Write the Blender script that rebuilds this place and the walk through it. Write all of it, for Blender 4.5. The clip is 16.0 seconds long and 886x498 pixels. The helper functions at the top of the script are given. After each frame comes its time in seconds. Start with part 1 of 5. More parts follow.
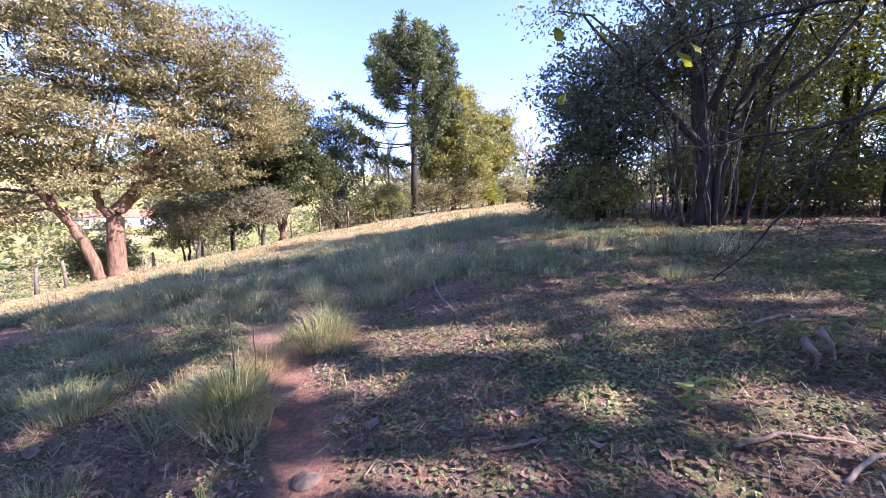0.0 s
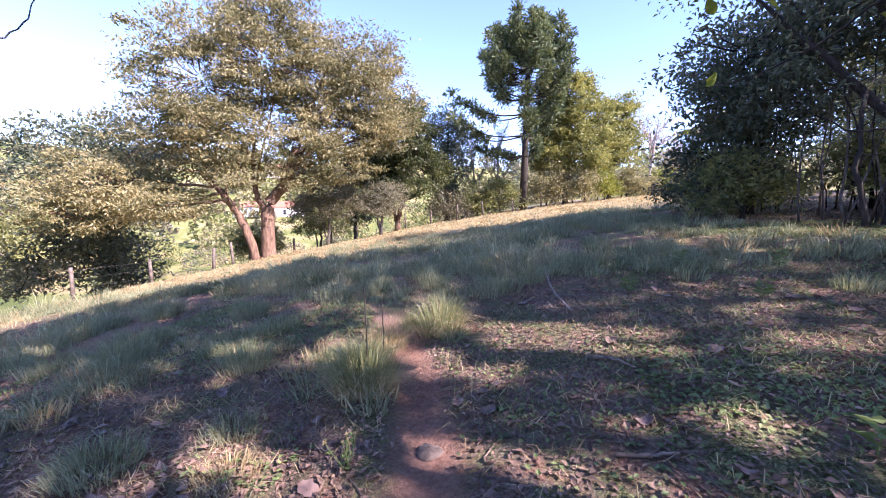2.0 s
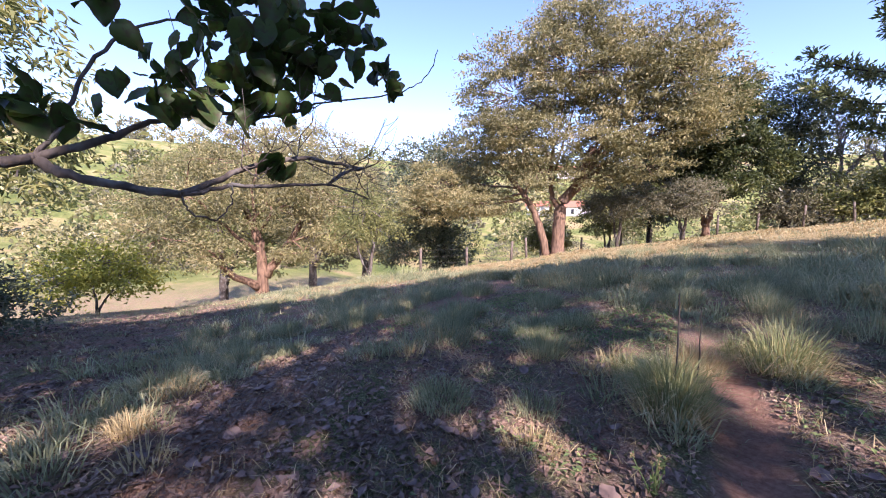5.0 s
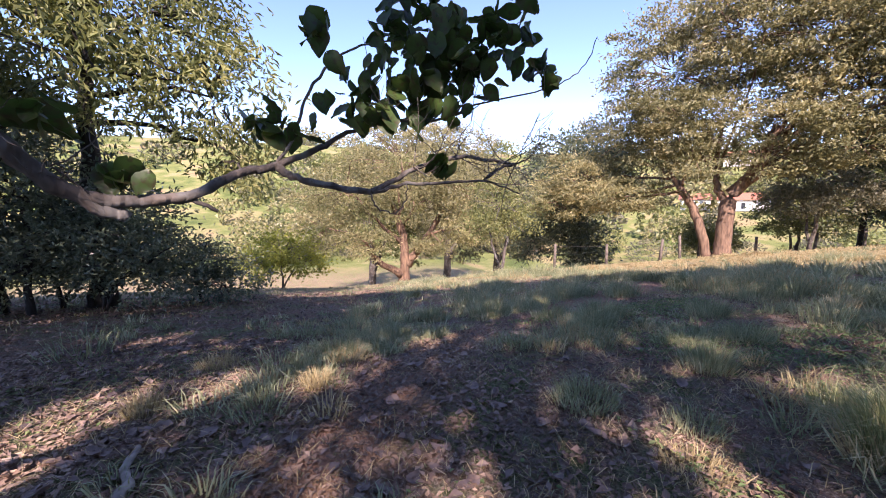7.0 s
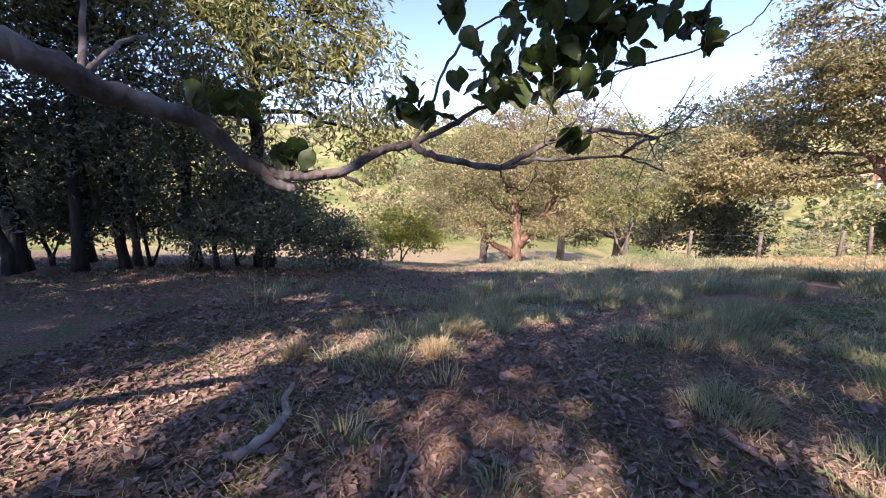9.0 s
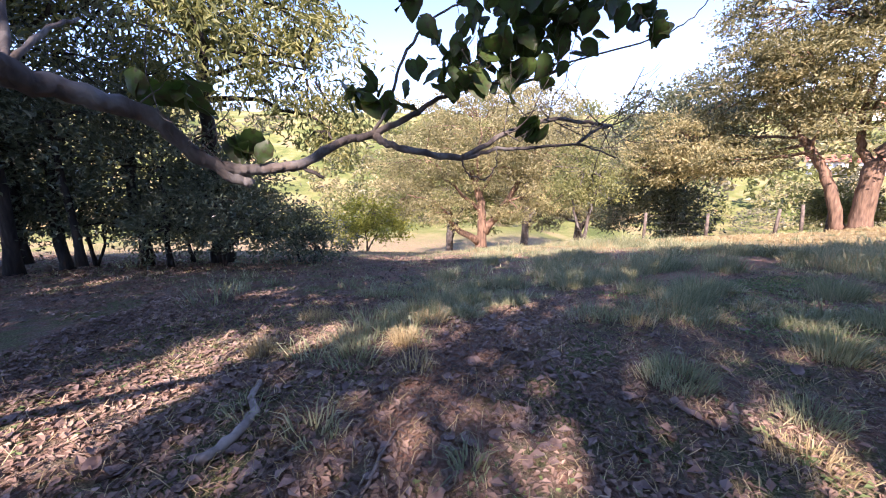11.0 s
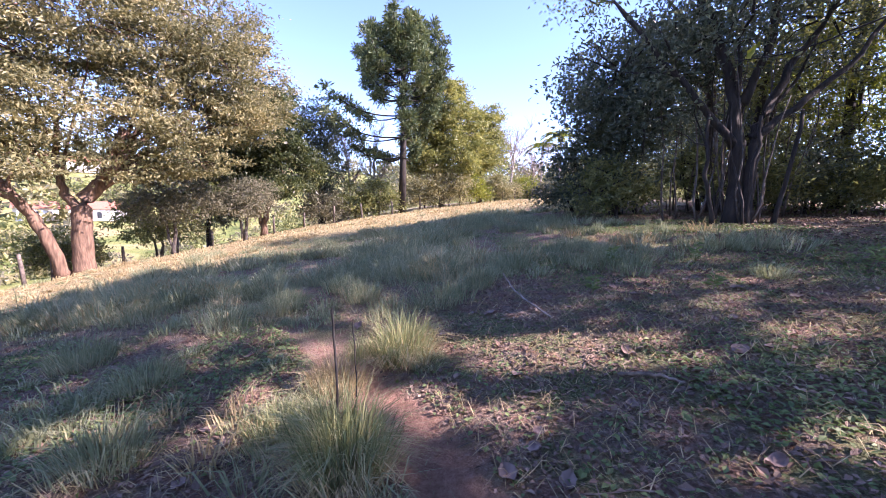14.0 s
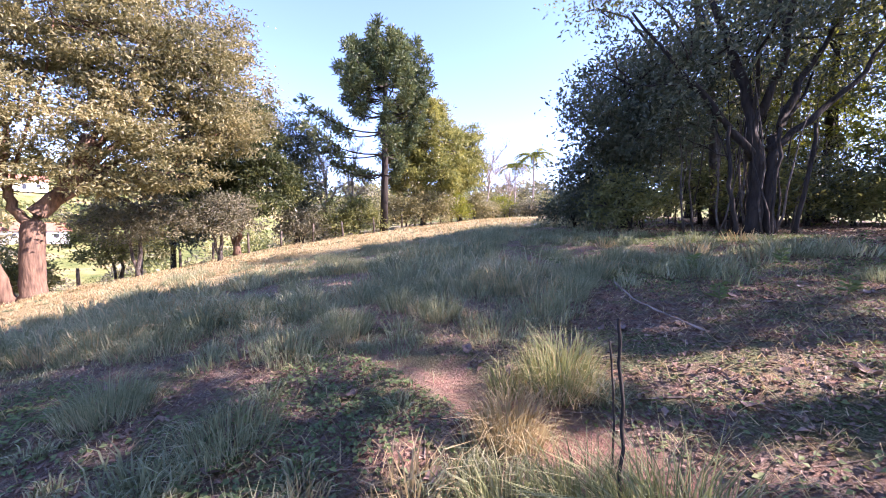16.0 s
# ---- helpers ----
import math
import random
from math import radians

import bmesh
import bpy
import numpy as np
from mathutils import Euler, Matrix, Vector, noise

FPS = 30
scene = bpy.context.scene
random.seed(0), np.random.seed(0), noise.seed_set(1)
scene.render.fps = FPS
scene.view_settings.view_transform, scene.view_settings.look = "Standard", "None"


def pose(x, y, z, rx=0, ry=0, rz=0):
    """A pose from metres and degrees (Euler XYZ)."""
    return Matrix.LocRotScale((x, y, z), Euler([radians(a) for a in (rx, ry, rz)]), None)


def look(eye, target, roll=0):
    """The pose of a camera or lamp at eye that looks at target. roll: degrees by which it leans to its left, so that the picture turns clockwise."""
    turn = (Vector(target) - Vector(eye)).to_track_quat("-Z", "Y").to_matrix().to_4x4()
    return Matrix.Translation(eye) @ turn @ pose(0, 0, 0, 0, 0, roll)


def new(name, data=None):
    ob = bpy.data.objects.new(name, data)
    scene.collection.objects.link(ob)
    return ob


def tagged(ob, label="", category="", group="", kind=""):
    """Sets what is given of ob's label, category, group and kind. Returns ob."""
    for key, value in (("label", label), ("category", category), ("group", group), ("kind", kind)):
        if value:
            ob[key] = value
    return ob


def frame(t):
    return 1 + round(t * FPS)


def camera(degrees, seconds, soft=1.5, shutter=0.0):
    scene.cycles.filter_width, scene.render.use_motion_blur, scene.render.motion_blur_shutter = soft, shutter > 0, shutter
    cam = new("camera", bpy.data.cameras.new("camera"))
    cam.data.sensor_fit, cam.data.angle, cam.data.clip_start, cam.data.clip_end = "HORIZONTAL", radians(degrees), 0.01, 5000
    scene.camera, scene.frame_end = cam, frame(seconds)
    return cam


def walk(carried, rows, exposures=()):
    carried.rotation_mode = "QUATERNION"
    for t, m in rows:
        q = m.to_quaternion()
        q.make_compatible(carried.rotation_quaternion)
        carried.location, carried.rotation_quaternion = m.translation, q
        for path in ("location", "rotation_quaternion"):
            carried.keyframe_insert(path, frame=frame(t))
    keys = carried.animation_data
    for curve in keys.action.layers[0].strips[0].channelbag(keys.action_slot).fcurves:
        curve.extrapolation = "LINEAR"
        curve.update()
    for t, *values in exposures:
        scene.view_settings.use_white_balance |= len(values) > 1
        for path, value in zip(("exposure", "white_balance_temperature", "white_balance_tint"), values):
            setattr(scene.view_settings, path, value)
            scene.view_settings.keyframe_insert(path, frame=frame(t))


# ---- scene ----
cam = camera(97.6, 16.0, soft=1.0)
PATH = [
    (0, (0.003, 0.003, 1.645), (0.002, 1.991, 1.43), -0.1),
    (0.5, (-0.014, 0.004, 1.646), (-0.089, 1.991, 1.431), 0.1),
    (1, (-0.036, -0.006, 1.647), (-0.233, 1.972, 1.428), 0.2),
    (1.5, (-0.091, -0.044, 1.651), (-0.452, 1.909, 1.415), 0.2),
    (2, (-0.113, -0.077, 1.65), (-0.646, 1.834, 1.4), 0.2),
    (2.5, (-0.137, -0.093, 1.641), (-0.852, 1.756, 1.379), 0.5),
    (3, (-0.151, -0.114, 1.643), (-1.064, 1.644, 1.371), 0.5),
    (3.5, (-0.202, -0.16, 1.641), (-1.337, 1.464, 1.368), 0.4),
    (4, (-0.26, -0.169, 1.633), (-1.61, 1.282, 1.363), 0.2),
    (4.2, (-0.272, -0.157, 1.617), (-1.7, 1.218, 1.351), 0.2),
    (6.5, (-0.309, -0.287, 1.632), (-2.168, 0.4, 1.365), -0.3),
    (7, (-0.287, -0.337, 1.626), (-2.202, 0.167, 1.344), -0.5),
    (7.5, (-0.248, -0.396, 1.644), (-2.203, -0.111, 1.335), -0.3),
    (8, (-0.292, -0.42, 1.611), (-2.263, -0.364, 1.275), -0.1),
    (8.2, (-0.305, -0.427, 1.601), (-2.275, -0.456, 1.256), -0.1),
    (10.3, (-0.277, -0.414, 1.623), (-2.23, -0.436, 1.191), -0.5),
    (10.5, (-0.279, -0.415, 1.622), (-2.231, -0.396, 1.188), -0.6),
    (11, (-0.275, -0.413, 1.625), (-2.222, -0.3, 1.183), -1.3),
    (11.5, (-0.225, -0.386, 1.665), (-2.125, 0.05, 1.216), -2.8),
    (12, (-0.358, -0.191, 1.589), (-1.993, 0.869, 1.14), -2.9),
    (12.5, (-0.47, 0.034, 1.593), (-1.554, 1.671, 1.21), -1.4),
    (13, (-0.698, 0.231, 1.508), (-1.109, 2.159, 1.169), 0.8),
    (13.5, (-0.986, 0.506, 1.475), (-1.008, 2.485, 1.191), 0.6),
    (14, (-1.275, 0.833, 1.484), (-1.139, 2.816, 1.261), 0.9),
    (14.5, (-1.652, 1.081, 1.398), (-1.386, 3.052, 1.187), 0.8),
    (15, (-1.97, 1.354, 1.352), (-1.613, 3.313, 1.165), 0.7),
    (15.5, (-2.32, 1.523, 1.317), (-1.945, 3.482, 1.174), 0.8),
    (16, (-2.698, 1.773, 1.216), (-2.384, 3.745, 1.103), 0.7),
]
walk(cam, [(t, look(eye, target, roll)) for t, eye, target, roll in PATH],
     exposures=[(0, 2.1, 5850, 40), (2.5, 1.92, 5820, 38), (4.2, 1.66, 5850, 36), (6.5, 1.54, 6200, 33), (8, 1.5, 6250, 34), (10.5, 1.78, 6280, 35), (11.3, 1.86, 6220, 35), (12, 1.78, 6150, 35), (13.5, 1.94, 5850, 40), (16, 2.14, 5980, 41)])

# ---- world and sun ----
SUN = Vector((0.968, -0.25, 0.0)).normalized()
SUN_UP = radians(40)
world = bpy.data.worlds.new("sky")
scene.world = world
world.use_nodes = True
wn = world.node_tree.nodes
sky = wn.new("ShaderNodeTexSky")
sky.sky_type, sky.sun_disc = "NISHITA", False
sky.sun_elevation = SUN_UP
sky.sun_rotation = math.atan2(SUN.x, SUN.y)
sky.air_density, sky.dust_density, sky.ozone_density = 0.75, 0.05, 2.4
wn["Background"].inputs["Strength"].default_value = 0.14
world.node_tree.links.new(sky.outputs[0], wn["Background"].inputs["Color"])
sun_data = bpy.data.lights.new("sun", "SUN")
sun_data.energy, sun_data.angle, sun_data.color = 5.0, radians(0.55), (1.0, 0.88, 0.72)
sun = new("sun", sun_data)
toward = Vector((SUN.x * math.cos(SUN_UP), SUN.y * math.cos(SUN_UP), math.sin(SUN_UP)))
sun.matrix_world = look(toward * 60, (0, 0, 0))


# ---- materials ----
def material(name):
    m = bpy.data.materials.new(name)
    m.use_nodes = True
    return m, m.node_tree.nodes, m.node_tree.links


def ramp(nodes, stops):
    r = nodes.new("ShaderNodeValToRGB")
    els = r.color_ramp.elements
    while len(els) < len(stops):
        els.new(0.5)
    for e, (p, c) in zip(els, stops):
        e.position, e.color = p, (*c, 1)
    return r


def leaf_material(name, colours, translucent=0.35, rough=0.5, patch=0.35, stain=None):
    """Leaves: every leaf has a shade of its own, and whole boughs drift in tone."""
    m, n, l = material(name)
    geo, tc = n.new("ShaderNodeNewGeometry"), n.new("ShaderNodeTexCoord")
    big = n.new("ShaderNodeTexNoise")
    big.inputs["Scale"].default_value, big.inputs["Detail"].default_value = patch, 2
    l.new(tc.outputs["Object"], big.inputs["Vector"])
    mix = n.new("ShaderNodeMath")
    mix.operation = "MULTIPLY_ADD"
    l.new(geo.outputs["Random Per Island"], mix.inputs[0])
    mix.inputs[1].default_value = 0.55
    sub = n.new("ShaderNodeMath")
    sub.operation = "MULTIPLY_ADD"
    l.new(big.outputs["Fac"], sub.inputs[0])
    sub.inputs[1].default_value, sub.inputs[2].default_value = 1.3, -0.42
    l.new(sub.outputs[0], mix.inputs[2])
    r = ramp(n, [(i / (len(colours) - 1), c) for i, c in enumerate(colours)])
    l.new(mix.outputs[0], r.inputs[0])
    colour = r.outputs[0]
    if stain:
        fine = n.new("ShaderNodeTexNoise")
        fine.inputs["Scale"].default_value, fine.inputs["Detail"].default_value = stain[0], 3
        l.new(tc.outputs["Object"], fine.inputs["Vector"])
        sr = ramp(n, [(0.48, (0, 0, 0)), (0.66, (1, 1, 1))])
        l.new(fine.outputs["Fac"], sr.inputs[0])
        mx = n.new("ShaderNodeMix")
        mx.data_type = "RGBA"
        l.new(sr.outputs[0], mx.inputs["Factor"])
        l.new(colour, mx.inputs[6])
        mx.inputs[7].default_value = (*stain[1], 1)
        colour = mx.outputs[2]
    b = n["Principled BSDF"]
    b.inputs["Roughness"].default_value = rough
    b.inputs["Specular IOR Level"].default_value = 0.35
    l.new(colour, b.inputs["Base Color"])
    if translucent:
        t, s = n.new("ShaderNodeBsdfTranslucent"), n.new("ShaderNodeMixShader")
        hs = n.new("ShaderNodeHueSaturation")
        hs.inputs["Saturation"].default_value, hs.inputs["Value"].default_value = 1.15, 1.25
        l.new(colour, hs.inputs["Color"])
        l.new(hs.outputs[0], t.inputs["Color"])
        s.inputs[0].default_value = translucent
        l.new(b.outputs[0], s.inputs[1])
        l.new(t.outputs[0], s.inputs[2])
        l.new(s.outputs[0], n["Material Output"].inputs["Surface"])
    return m


def bark_material(name, dark, light, scale=6.0, lichen=None, depth=0.6):
    m, n, l = material(name)
    tc, mp = n.new("ShaderNodeTexCoord"), n.new("ShaderNodeMapping")
    mp.inputs["Scale"].default_value = (1, 1, 0.22)
    l.new(tc.outputs["Object"], mp.inputs["Vector"])
    a = n.new("ShaderNodeTexNoise")
    a.inputs["Scale"].default_value, a.inputs["Detail"].default_value = scale * 2, 6
    l.new(mp.outputs[0], a.inputs["Vector"])
    v = n.new("ShaderNodeTexVoronoi")
    v.feature = "DISTANCE_TO_EDGE"
    v.inputs["Scale"].default_value = scale * 2.4
    l.new(mp.outputs[0], v.inputs["Vector"])
    r = ramp(n, [(0.3, dark), (0.7, light)])
    l.new(a.outputs["Fac"], r.inputs[0])
    colour = r.outputs[0]
    if lichen:
        b2 = n.new("ShaderNodeTexNoise")
        b2.inputs["Scale"].default_value, b2.inputs["Detail"].default_value = 5, 4
        l.new(tc.outputs["Object"], b2.inputs["Vector"])
        lr = ramp(n, [(0.52, (0, 0, 0)), (0.62, (1, 1, 1))])
        l.new(b2.outputs["Fac"], lr.inputs[0])
        mx = n.new("ShaderNodeMix")
        mx.data_type = "RGBA"
        l.new(lr.outputs[0], mx.inputs["Factor"])
        l.new(colour, mx.inputs[6])
        mx.inputs[7].default_value = (*lichen, 1)
        colour = mx.outputs[2]
    p = n["Principled BSDF"]
    p.inputs["Roughness"].default_value = 0.9
    l.new(colour, p.inputs["Base Color"])
    add = n.new("ShaderNodeMath")
    add.operation = "MULTIPLY"
    l.new(a.outputs["Fac"], add.inputs[0])
    l.new(v.outputs["Distance"], add.inputs[1])
    bump = n.new("ShaderNodeBump")
    bump.inputs["Strength"].default_value, bump.inputs["Distance"].default_value = depth, 0.06
    l.new(add.outputs[0], bump.inputs["Height"])
    l.new(bump.outputs[0], p.inputs["Normal"])
    return m


def plain_material(name, dark, light, scale=8.0, rough=0.85, bump_by=0.3):
    m, n, l = material(name)
    tc, a = n.new("ShaderNodeTexCoord"), n.new("ShaderNodeTexNoise")
    a.inputs["Scale"].default_value, a.inputs["Detail"].default_value = scale, 6
    l.new(tc.outputs["Object"], a.inputs["Vector"])
    r = ramp(n, [(0.32, dark), (0.68, light)])
    l.new(a.outputs["Fac"], r.inputs[0])
    p = n["Principled BSDF"]
    p.inputs["Roughness"].default_value = rough
    l.new(r.outputs[0], p.inputs["Base Color"])
    bump = n.new("ShaderNodeBump")
    bump.inputs["Strength"].default_value, bump.inputs["Distance"].default_value = bump_by, 0.02
    l.new(a.outputs["Fac"], bump.inputs["Height"])
    l.new(bump.outputs[0], p.inputs["Normal"])
    return m


def ground_material():
    """Red earth with litter and thin grass; the worn share of the soil and the far land cover come from the mesh."""
    m, n, l = material("ground_earth")
    tc = n.new("ShaderNodeTexCoord")

    def nz(scale, detail=5, rough=0.6):
        a = n.new("ShaderNodeTexNoise")
        a.inputs["Scale"].default_value, a.inputs["Detail"].default_value, a.inputs["Roughness"].default_value = scale, detail, rough
        l.new(tc.outputs["Object"], a.inputs["Vector"])
        return a.outputs["Fac"]

    def blend(f, a, b):
        mx = n.new("ShaderNodeMix")
        mx.data_type = "RGBA"
        l.new(f, mx.inputs["Factor"])
        l.new(a, mx.inputs[6])
        l.new(b, mx.inputs[7])
        return mx.outputs[2]

    def step(f, lo, hi):
        r = ramp(n, [(lo, (0, 0, 0)), (hi, (1, 1, 1))])
        l.new(f, r.inputs[0])
        return r.outputs[0]

    def shades(f, *stops):
        r = ramp(n, stops)
        l.new(f, r.inputs[0])
        return r.outputs[0]

    fine, mid, wide = nz(38, 8, 0.7), nz(5, 6), nz(0.55, 4)
    soil = shades(fine, (0.34, (0.085, 0.048, 0.036)), (0.52, (0.27, 0.16, 0.118)), (0.68, (0.50, 0.33, 0.25)))
    litter = shades(nz(60, 8, 0.75), (0.36, (0.05, 0.04, 0.031)), (0.5, (0.22, 0.175, 0.132)), (0.66, (0.54, 0.46, 0.36)))
    moss = shades(nz(55, 8, 0.75), (0.36, (0.045, 0.052, 0.027)), (0.52, (0.17, 0.19, 0.085)), (0.66, (0.42, 0.41, 0.23)))
    near = blend(step(mid, 0.40, 0.58), litter, soil)
    near = blend(step(nz(1.4, 7, 0.75), 0.46, 0.58), near, moss)
    worn = n.new("ShaderNodeAttribute")
    worn.attribute_name = "worn"
    near = blend(worn.outputs["Fac"], near, shades(nz(24, 8, 0.6), (0.3, (0.26, 0.14, 0.098)), (0.7, (0.49, 0.295, 0.205))))
    straw = shades(nz(14, 8, 0.7), (0.3, (0.20, 0.16, 0.075)), (0.5, (0.36, 0.29, 0.14)), (0.7, (0.52, 0.43, 0.24)))
    meadow = shades(nz(0.09, 6, 0.65), (0.36, (0.09, 0.12, 0.035)), (0.5, (0.18, 0.20, 0.065)), (0.6, (0.30, 0.25, 0.12)), (0.7, (0.30, 0.18, 0.10)))
    far = n.new("ShaderNodeAttribute")
    far.attribute_name = "dry"
    colour = blend(far.outputs["Fac"], near, straw)
    distance = n.new("ShaderNodeAttribute")
    distance.attribute_name = "distant"
    colour = blend(distance.outputs["Fac"], colour, meadow)
    p = n["Principled BSDF"]
    p.inputs["Roughness"].default_value = 0.95
    p.inputs["Specular IOR Level"].default_value = 0.15
    l.new(colour, p.inputs["Base Color"])
    bump = n.new("ShaderNodeBump")
    bump.inputs["Strength"].default_value, bump.inputs["Distance"].default_value = 1.0, 0.09
    l.new(fine, bump.inputs["Height"])
    l.new(bump.outputs[0], p.inputs["Normal"])
    return m


GROUND = ground_material()
BARK_RED = bark_material("bark_reddish", (0.07, 0.042, 0.028), (0.235, 0.148, 0.095), 5)
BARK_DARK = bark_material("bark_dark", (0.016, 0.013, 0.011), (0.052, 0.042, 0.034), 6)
BARK_GREY = bark_material("bark_grey", (0.045, 0.036, 0.03), (0.14, 0.115, 0.095), 8, lichen=(0.15, 0.14, 0.125))
BARK_PALE = bark_material("bark_pale", (0.20, 0.16, 0.13), (0.46, 0.40, 0.34), 8)
LEAF_OLIVE = leaf_material("leaf_olive", [(0.075, 0.08, 0.036), (0.185, 0.18, 0.085), (0.31, 0.285, 0.14), (0.47, 0.41, 0.215)], 0.3, 0.42)
LEAF_DARK = leaf_material("leaf_dark_green", [(0.042, 0.06, 0.042), (0.085, 0.108, 0.07), (0.14, 0.165, 0.10), (0.21, 0.225, 0.13)], 0.3, 0.33)
LEAF_MID = leaf_material("leaf_mid_green", [(0.065, 0.082, 0.034), (0.15, 0.17, 0.064), (0.25, 0.26, 0.1), (0.34, 0.32, 0.13)], 0.35, 0.42)
LEAF_BRIGHT = leaf_material("leaf_yellow_green", [(0.08, 0.10, 0.025), (0.16, 0.18, 0.04), (0.26, 0.28, 0.055), (0.36, 0.35, 0.07)], 0.4)
LEAF_SUNNY = leaf_material("leaf_sunny_green", [(0.09, 0.105, 0.035), (0.19, 0.205, 0.068), (0.32, 0.32, 0.105), (0.45, 0.42, 0.14)], 0.3, 0.45, 0.7)
LEAF_GREY = leaf_material("leaf_grey_green", [(0.08, 0.08, 0.05), (0.14, 0.14, 0.085), (0.20, 0.19, 0.12), (0.26, 0.235, 0.15)], 0.3)
# wide ramp: the crown's sunlit lobes and dark interior put into leaf colour
LEAF_MANGO = leaf_material("leaf_green_lit_and_dark", [(0.02, 0.034, 0.015), (0.045, 0.062, 0.024), (0.095, 0.115, 0.042), (0.23, 0.235, 0.085)], 0.3, 0.4, 0.6)
NEEDLE = leaf_material("needle_green", [(0.045, 0.065, 0.035), (0.085, 0.115, 0.052), (0.15, 0.18, 0.075), (0.23, 0.25, 0.105)], 0.2)
LEAF_BROAD = leaf_material("leaf_broad", [(0.02, 0.035, 0.012), (0.035, 0.06, 0.018), (0.06, 0.10, 0.025), (0.085, 0.13, 0.03)], 0.3, 0.4, 3, (22, (0.05, 0.045, 0.02)))
GRASS = leaf_material("grass_blades", [(0.10, 0.122, 0.066), (0.205, 0.23, 0.125), (0.33, 0.345, 0.195), (0.55, 0.50, 0.32)], 0.3, 0.6, 0.8)
GRASS_LUSH = leaf_material("grass_lush", [(0.085, 0.108, 0.048), (0.18, 0.205, 0.088), (0.30, 0.305, 0.14), (0.50, 0.455, 0.25)], 0.32, 0.55, 4)
GRASS_DRY = leaf_material("grass_dry", [(0.22, 0.17, 0.09), (0.34, 0.27, 0.14), (0.46, 0.38, 0.21), (0.56, 0.48, 0.29)], 0.3, 0.7, 1)
WEED = leaf_material("weed_leaves", [(0.06, 0.095, 0.036), (0.115, 0.165, 0.06), (0.18, 0.235, 0.085), (0.27, 0.30, 0.13)], 0.3, 0.6, 1)
LITTER = leaf_material("fallen_leaves", [(0.045, 0.032, 0.026), (0.115, 0.078, 0.058), (0.22, 0.145, 0.105), (0.40, 0.29, 0.21)], 0.1, 0.7, 1)
LITTER_BIG = leaf_material("dry_leaf_brown", [(0.10, 0.068, 0.055), (0.18, 0.125, 0.10), (0.27, 0.19, 0.15), (0.38, 0.265, 0.195)], 0.08, 0.5, 2, (9, (0.13, 0.09, 0.075)))
TWIG = plain_material("twig_wood", (0.07, 0.05, 0.038), (0.26, 0.20, 0.15), 14)
DEADWOOD = plain_material("bleached_wood", (0.12, 0.095, 0.075), (0.38, 0.32, 0.265), 9, 0.8, 0.6)
POST_WOOD = plain_material("fence_wood", (0.06, 0.048, 0.04), (0.19, 0.155, 0.125), 7)
WIRE = plain_material("fence_wire", (0.06, 0.055, 0.05), (0.14, 0.13, 0.12), 20, 0.5)
WALL_PAINT = plain_material("lime_wash", (0.62, 0.59, 0.54), (0.80, 0.78, 0.74), 2)
ROOF_TILE = plain_material("clay_roof", (0.26, 0.10, 0.06), (0.44, 0.19, 0.12), 5)
GLASS_DARK = plain_material("window_dark", (0.03, 0.035, 0.04), (0.06, 0.065, 0.07), 1, 0.2, 0.0)
DUNG = plain_material("dried_dung", (0.045, 0.035, 0.03), (0.15, 0.115, 0.09), 18, 0.95, 0.8)


# ---- building helpers ----
def unit(v):
    return v / np.maximum(np.linalg.norm(v, axis=-1, keepdims=True), 1e-9)


def mesh_of(name, verts, loops, sizes, mat, smooth=False):
    """A mesh from arrays: corner indices in a row and the number of corners of each face."""
    me = bpy.data.meshes.new(name)
    verts, loops, sizes = np.asarray(verts, np.float32), np.asarray(loops, np.int32), np.asarray(sizes, np.int32)
    me.vertices.add(len(verts))
    me.vertices.foreach_set("co", verts.ravel())
    me.loops.add(len(loops))
    me.loops.foreach_set("vertex_index", loops)
    me.polygons.add(len(sizes))
    me.polygons.foreach_set("loop_start", np.concatenate(([0], np.cumsum(sizes)[:-1])).astype(np.int32))
    me.polygons.foreach_set("use_smooth", np.full(len(sizes), smooth))
    me.update(calc_edges=True)
    me.materials.append(mat)
    return me


def part_mesh(name, me, parent, label=""):
    ob = new(name, me)
    ob.parent = parent
    return tagged(ob, label)


def part(name, bm, mat, parent, label="", smooth=False):
    me = bpy.data.meshes.new(name)
    for f in bm.faces:
        f.smooth = smooth
    bm.to_mesh(me)
    bm.free()
    me.materials.append(mat)
    return part_mesh(name, me, parent, label)


def thing(name, at, label, category, group="", kind=""):
    ob = new(name)
    ob.location = at
    return tagged(ob, label, category, group, kind)


